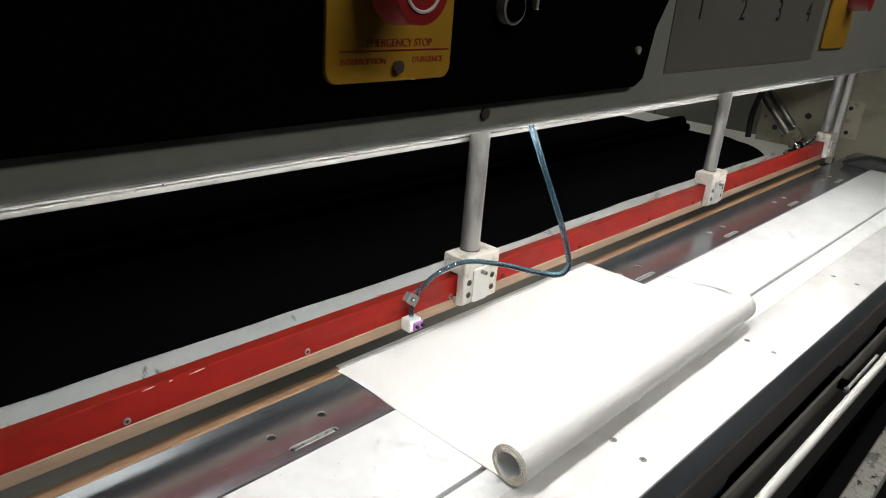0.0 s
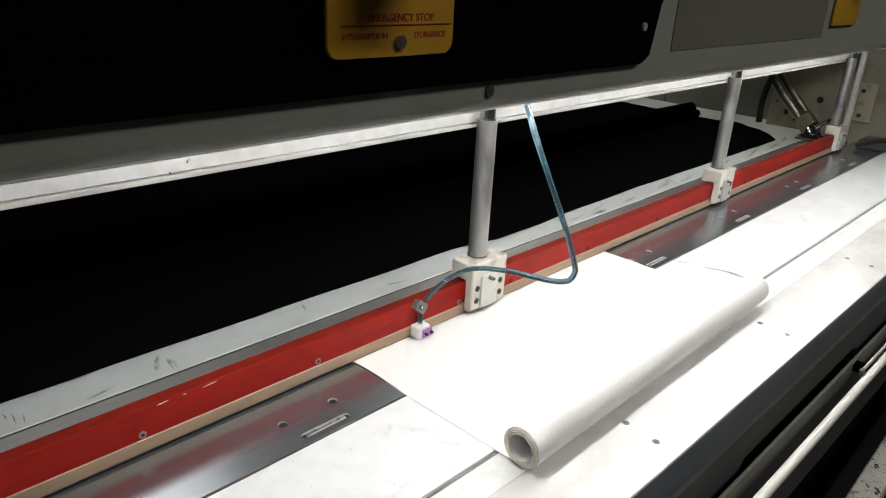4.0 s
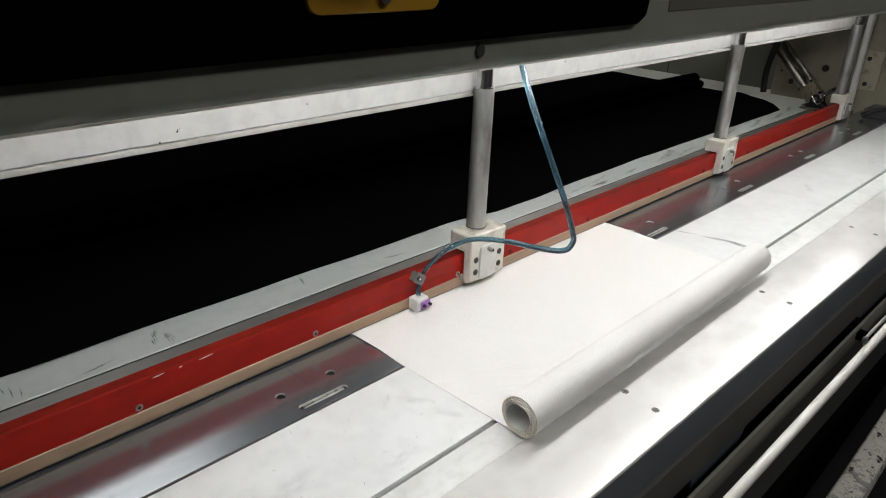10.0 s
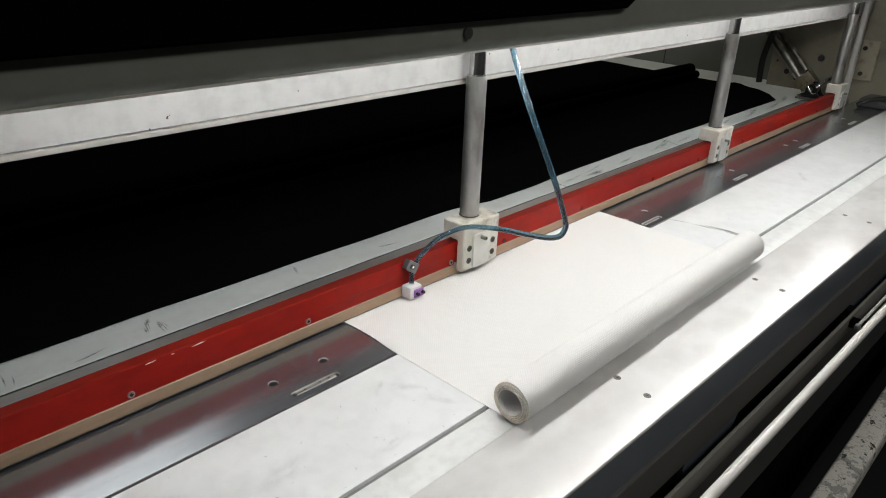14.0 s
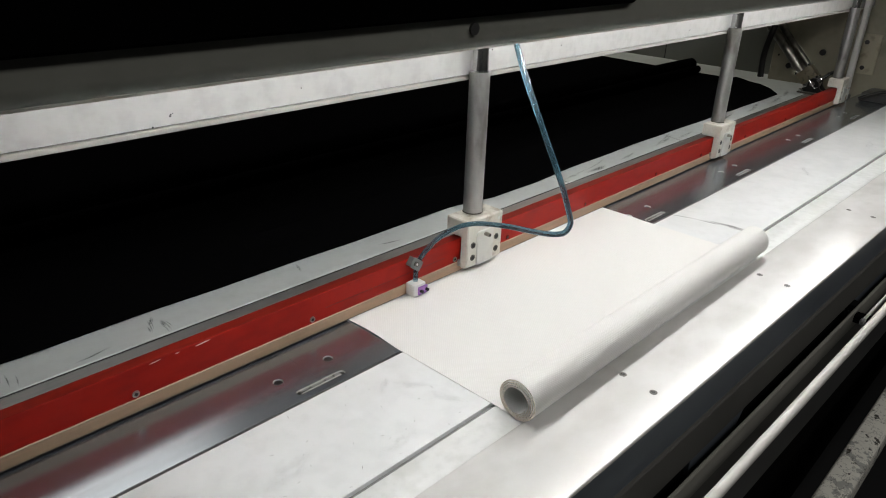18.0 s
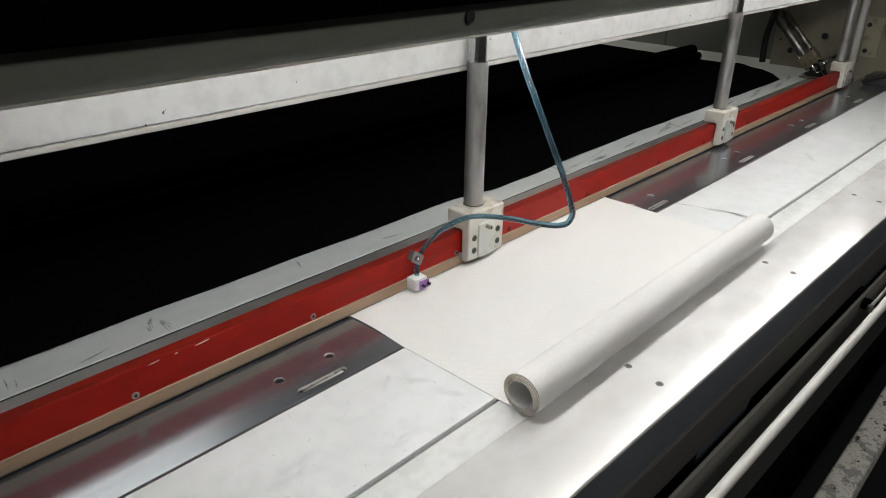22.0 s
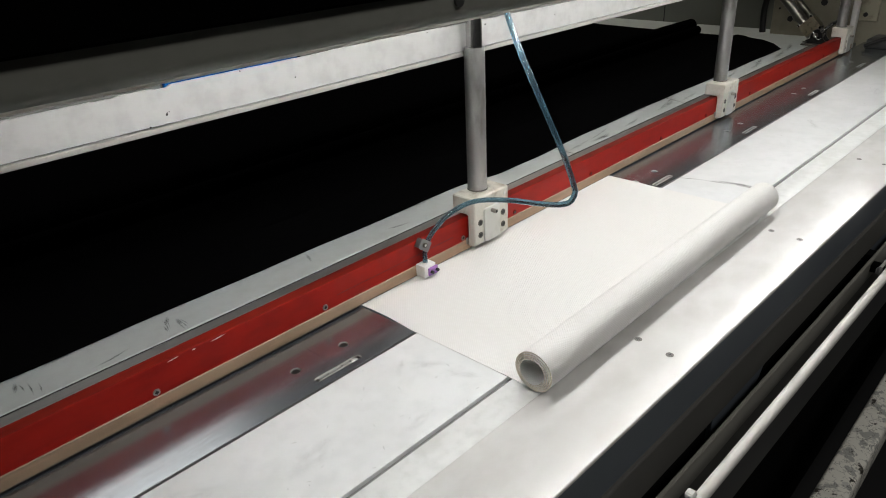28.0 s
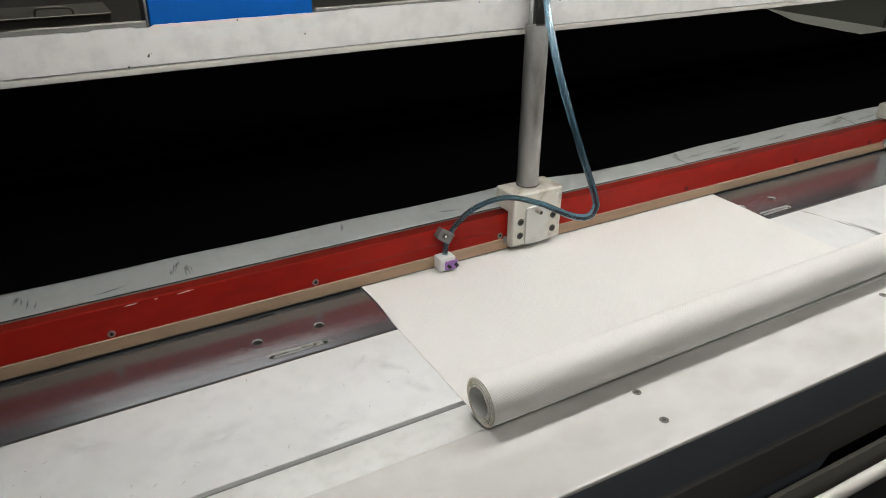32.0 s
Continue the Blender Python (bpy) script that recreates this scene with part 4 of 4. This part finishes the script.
def clamp(x, w0=-0.0445, w1=0.043):
    """Cream clamp block over the bar, with its bolts, cover plate and post sleeve."""
    prof = [(-0.0175, 0.9125), (-0.004, 0.9085), (-0.0015, 0.911), (-0.0015, 0.9645), (0.031, 0.9645), (0.031, 0.9945), (-0.0175, 0.9945)]
    b = part("clamp_block", prism(prof, "x", x + w0, x + w1, 0.0019), CREAM, bar, "cream painted clamp block")
    for dx, z in ((w0 + 0.0135, 0.951), (w0 + 0.0135, 0.929), (w1 - 0.015, 0.951), (w1 - 0.015, 0.929)):
        k = part("bolt", SOCKET, None, b, "dark socket bolt", pose(x + dx, -0.0172, z, 90))
        part("socket", SOCKET_HOLE, None, k)
    part("cover_plate", plate_outline(x - 0.0235, x + 0.0165, -0.0212, -0.0174, 0.9135, 0.973, 0.006), PLATE_GREY, b, "bare metal cover plate")
    pin = part("pin", rod((x - 0.005, -0.0205, 0.966), (x - 0.005, -0.031, 0.966), 0.0036, 16), SCREW, b, "dull steel pin")
    part("pin_end", rod((x - 0.005, -0.0308, 0.966), (x - 0.005, -0.0314, 0.966), 0.0024, 12), BOLT, pin)
    part("rivet", rod((x + 0.032, -0.0172, 0.984), (x + 0.032, -0.0184, 0.984), 0.0028, 10), PLATE_GREY, b)
    part("stop_tab", box(x + w0 - 0.0045, x + w0 - 0.0003, -0.004, 0.0, 0.9135, 0.9255, 0.001), PLATE_DULL, b, "small bare steel tab")
    part("post_sleeve", rod((x, 0.014, 0.992), (x, 0.014, 1.225), 0.0162, 32), TUBE_STEEL, bar, "dull steel post sleeve")
    part("grime_ring", rod((x, 0.014, 0.9944), (x, 0.014, 0.9962), 0.0172, 32, r2=0.0164), JAW, bar, "dark grease at the sleeve foot")
    part("grease", grease_film(x, 0.0065, 0.99475), GREASE, b, "brown grease round the sleeve")
    part("sleeve_top", rod((x, 0.014, 1.225), (x, 0.014, 1.2265), 0.0155, 32, r2=0.0135), CHROME, bar)


for x in POSTS[:3]:
    clamp(x)
clamp(POSTS[3], -0.035, 0.036)
for x in POSTS:
    part("piston_rod", rod((x, 0.014, 1.1), (x, 0.014, 1.36), 0.0125, 28), ROD, head, "polished piston rod")

# sensor, clip and hose on the bar
CLIP_STEEL = material("dull_grey_clip_steel", (0.17, 0.17, 0.165), 0.45, 0.5, spots=(0.1, 0.1, 0.095), spot_scale=90)
bracket = part("hose_clip", plate_outline(-0.0115, 0.0125, -0.001, 0.001, -0.0085, 0.0085, 0.003), CLIP_STEEL, bar, "small dull steel hose clip", pose(0.127, -0.0095, 0.9535, 0, 36, 0))
part("clip_fold", box(-0.0125, -0.0105, -0.001, 0.0093, -0.0075, 0.0075, 0.0006), CLIP_STEEL, bracket)
part("clip_loop", box(0.0105, 0.0125, -0.001, 0.0085, -0.0075, 0.0075, 0.0006), CLIP_STEEL, bracket)
cs = part("clip_screw", rod((-0.002, 0.009, 0.0), (-0.002, -0.0034, 0.0), 0.0046, 18, r2=0.0042), JAW, bracket, "dark clip screw")
part("recess", rod((-0.002, -0.003, 0.0), (-0.002, -0.0037, 0.0), 0.0022, 6), CHROME, cs)
sensor = part("nozzle_block", box(0.113, 0.1375, -0.0205, -0.001, 0.9045, 0.9245, 0.0015, 2), NYLON, bar, "white nylon nozzle block")
part("purple_pad", box(0.1195, 0.1395, -0.0235, -0.0202, 0.9065, 0.9205, 0.0012), PURPLE, sensor, "purple plastic pad")
for dx in (0.1245, 0.136):
    part("stud", rod((dx, -0.023, 0.9135), (dx, -0.0275, 0.9135), 0.0026, 12), BOLT, sensor, "dark stud")
part("hose", swept([(0.2, -0.09, 1.36), (0.19, -0.112, 1.315), (0.1715, -0.151, 1.262), (0.1655, -0.189, 1.203), (0.174, -0.22, 1.136), (0.184, -0.226, 1.107), (0.192, -0.23, 1.082), (0.193, -0.232, 1.071), (0.19, -0.228, 1.059), (0.187, -0.218, 1.053), (0.187, -0.2, 1.048), (0.195, -0.165, 1.039), (0.201, -0.13, 1.032), (0.199, -0.1, 1.027), (0.2, -0.066, 1.018), (0.192, -0.045, 1.011), (0.176, -0.03, 1.001), (0.158, -0.022, 0.99), (0.147, -0.013, 0.974), (0.141, -0.007, 0.962), (0.1345, -0.0045, 0.949), (0.1295, -0.006, 0.936), (0.1265, -0.009, 0.924)], 0.0039, 14), HOSE, bar, "clear blue air hose")

# ---------------------------------------------------------------- white mesh fabric
fabric = thing("mesh_fabric", "white woven mesh fabric half rolled up on the table", "fabric")


def sheet(y_back, y_front, z, x0, x1, wave=0.0, lift=0.0, curl=0.0):
    """A flat piece of fabric with its UV map in metres; its back edge may wander."""
    bm = bmesh.new()
    uvl = bm.loops.layers.uv.new("UVMap")
    nx, ny = 60, 30
    vs = []
    for i in range(nx + 1):
        x = x0 + (x1 - x0) * i / nx
        back = y_back + wave * noise.noise((x * 9, 0.3, 0))
        ys = [back + (y_front - back) * j / ny for j in range(ny + 1)]
        bow = curl * max(0.0, 1 - i / 12) ** 2
        vs.append([bm.verts.new((x + bow * math.sin(math.pi * min(1.0, max(0.0, (back - y) / 0.115))), y, z + lift * min(1.0, max(0.0, (y + 0.1) / 0.05)))) for y in ys])
    for i in range(nx):
        for j in range(ny):
            f = bm.faces.new((vs[i][j], vs[i][j + 1], vs[i + 1][j + 1], vs[i + 1][j]))
            for l in f.loops:
                l[uvl].uv = l.vert.co.xy
    ext = bmesh.ops.extrude_face_region(bm, geom=list(bm.faces))
    bmesh.ops.translate(bm, vec=(0, 0, -0.0006), verts=[v for v in ext["geom"] if isinstance(v, bmesh.types.BMVert)])
    return bm


def edge_shadow_line(y, z, x0, x1, wave):
    """A dark line that paints the shadow along a sheet's back edge."""
    bm = bmesh.new()
    rows = []
    for i in range(61):
        x = x0 + (x1 - x0) * i / 60
        yy = y + wave * noise.noise((x * 9, 0.3, 0))
        rows.append([bm.verts.new((x, yy + d, zz)) for d, zz in ((0.0, z - 0.0007), (0.0005, z - 0.0006), (0.0003, z + 0.0001), (-0.0005, z + 0.0002))])
    for p, q in zip(rows, rows[1:]):
        for k in range(3):
            bm.faces.new((p[k], q[k], q[k + 1], p[k + 1]))
    return bm


part("sheet", sheet(0.0125, -0.309, 0.9009, 0.0, 0.682, 0.003, 0.001, 0.0026), FABRIC, fabric, "flat white mesh sheet")
part("edge_shadow_line", edge_shadow_line(0.0125, 0.9021, 0.001, 0.681, 0.003), CUT, fabric, "dark line for the shadow at the cut edge")
part("under_sheet", sheet(0.026, -0.08, 0.9009, 0.008, 0.684), FABRIC, fabric, "lower sheet to be joined")
wound = part("roll", roll_of(0.0272, -0.004, 0.684, -0.311, 0.9287, 4.2, 0.0025, seg=64, r_in=0.0168, sheet_thick=0.0018, deep=-0.0035), FABRIC, fabric, "rolled white mesh")
wound.data.materials.append(FABRIC_EDGE)


# ---------------------------------------------------------------- wear on the tables
def streak(cx, cy, length, width, turn, z, bm=None):
    """A thin ragged smear lying on a top; the UV map runs from 0 to 1 along and across it."""
    bm = bm or bmesh.new()
    uvl = bm.loops.layers.uv.verify()
    n = 7
    c, s = math.cos(radians(turn)), math.sin(radians(turn))
    lo, hi = [], []
    for i in range(n + 1):
        u = (i / n - 0.5) * length
        w = width * (1 - abs(i / n - 0.5) * 1.2) * random.uniform(0.6, 1.0)
        bend = 0.12 * length * (i / n - 0.5) ** 2
        for v, row in ((-w / 2 + bend, lo), (w / 2 + bend, hi)):
            row.append(bm.verts.new((cx + u * c - v * s, cy + u * s + v * c, z)))
    for i in range(n):
        f = bm.faces.new((lo[i], lo[i + 1], hi[i + 1], hi[i]))
        for l, (du, dv) in zip(f.loops, ((0, 0), (1, 0), (1, 1), (0, 1))):
            l[uvl].uv = ((i + du) / n, dv)
    return bm


# on the rear table: place, length, width, turn
for cx, cy, l, w, turn in ((-0.2125, 0.176, 0.048, 0.004, 77), (-0.2085, 0.178, 0.04, 0.003, 75), (-0.206, 0.188, 0.03, 0.012, 60), (-0.2175, 0.168, 0.024, 0.006, 80), (-0.199, 0.156, 0.034, 0.003, 88), (-0.194, 0.158, 0.03, 0.004, 86), (-0.19, 0.165, 0.03, 0.003, 92), (-0.196, 0.17, 0.03, 0.014, 80),
                           (0.233, 0.165, 0.06, 0.012, -12), (-0.397, 0.17, 0.045, 0.005, 84), (-0.388, 0.162, 0.034, 0.004, 80), (-0.404, 0.18, 0.03, 0.004, 90), (-0.41, 0.186, 0.03, 0.012, 75), (0.776, 0.18, 0.09, 0.012, 60), (0.82, 0.163, 0.14, 0.01, 6), (0.9, 0.155, 0.12, 0.014, 3), (0.91, 0.151, 0.07, 0.014, 6), (0.93, 0.175, 0.16, 0.007, 10),
                           (1.06, 0.16, 0.12, 0.012, 8), (1.27, 0.17, 0.2, 0.016, 9), (1.31, 0.185, 0.12, 0.01, 14), (1.38, 0.16, 0.14, 0.012, 5), (1.55, 0.165, 0.16, 0.012, 12), (1.7, 0.175, 0.2, 0.014, 8),
                           (1.9, 0.17, 0.22, 0.016, 10), (1.95, 0.185, 0.14, 0.01, 6), (2.1, 0.17, 0.24, 0.02, 8), (2.25, 0.19, 0.2, 0.02, 14),
                           (-0.3, 0.155, 0.06, 0.01, 10), (0.05, 0.19, 0.04, 0.01, 70)):
    part("scuff", streak(cx, cy, l, w if cx < 0.3 else w * 1.6, turn, 0.9014), RUB if -0.42 < cx < 0.3 or cx == 0.91 else FAINT_RUB, rear, "dark rubbed scuff")
# on the front table
for cx, cy, l, w, turn in ((0.766, -0.137, 0.075, 0.006, 110), (0.778, -0.19, 0.075, 0.008, 99), (0.785, -0.245, 0.075, 0.006, 95), (0.79, -0.225, 0.12, 0.02, 97), (-0.045, -0.175, 0.08, 0.035, -50), (-0.03, -0.225, 0.07, 0.03, -60), (-0.07, -0.155, 0.05, 0.02, 40),
                           (-0.24, -0.2, 0.1, 0.05, 15), (-0.36, -0.15, 0.09, 0.04, -30), (-0.42, -0.23, 0.1, 0.05, 20), (-0.13, -0.245, 0.08, 0.03, 5), (1.3, -0.2, 0.12, 0.03, 30), (1.7, -0.24, 0.14, 0.03, 10)):
    part("scuff", streak(cx, cy, l, w, turn, 0.9004), LINE_RUB if 0.76 < cx < 0.8 else SMUDGE, table, "faint grey scuff")
ticks = bmesh.new()
for k in range(80):
    streak(random.uniform(-0.55, 0.0) if k < 52 else random.uniform(0.7, 2.2), random.uniform(-0.268, -0.12), random.uniform(0.002, 0.006), random.uniform(0.0004, 0.0009), random.choice((35, 60, 75, 160, 10)) + random.uniform(-12, 12), 0.9004, ticks)
tagged(part("scratches", ticks, TICK, table, "small dark scratches"), kind="stuff")

# ---------------------------------------------------------------- what moves
def motions():
    walk(bar, [(0, pose(0, 0, 0.035)), (0.2, pose(0, 0, 0.024)), (0.4, pose(0, 0, 0.0095)), (0.5, pose(0, 0, 0.0055)), (0.7, pose(0, 0, 0.0015)), (1.0, pose(0, 0, 0)), (32.0, pose(0, 0, 0))])


motions()
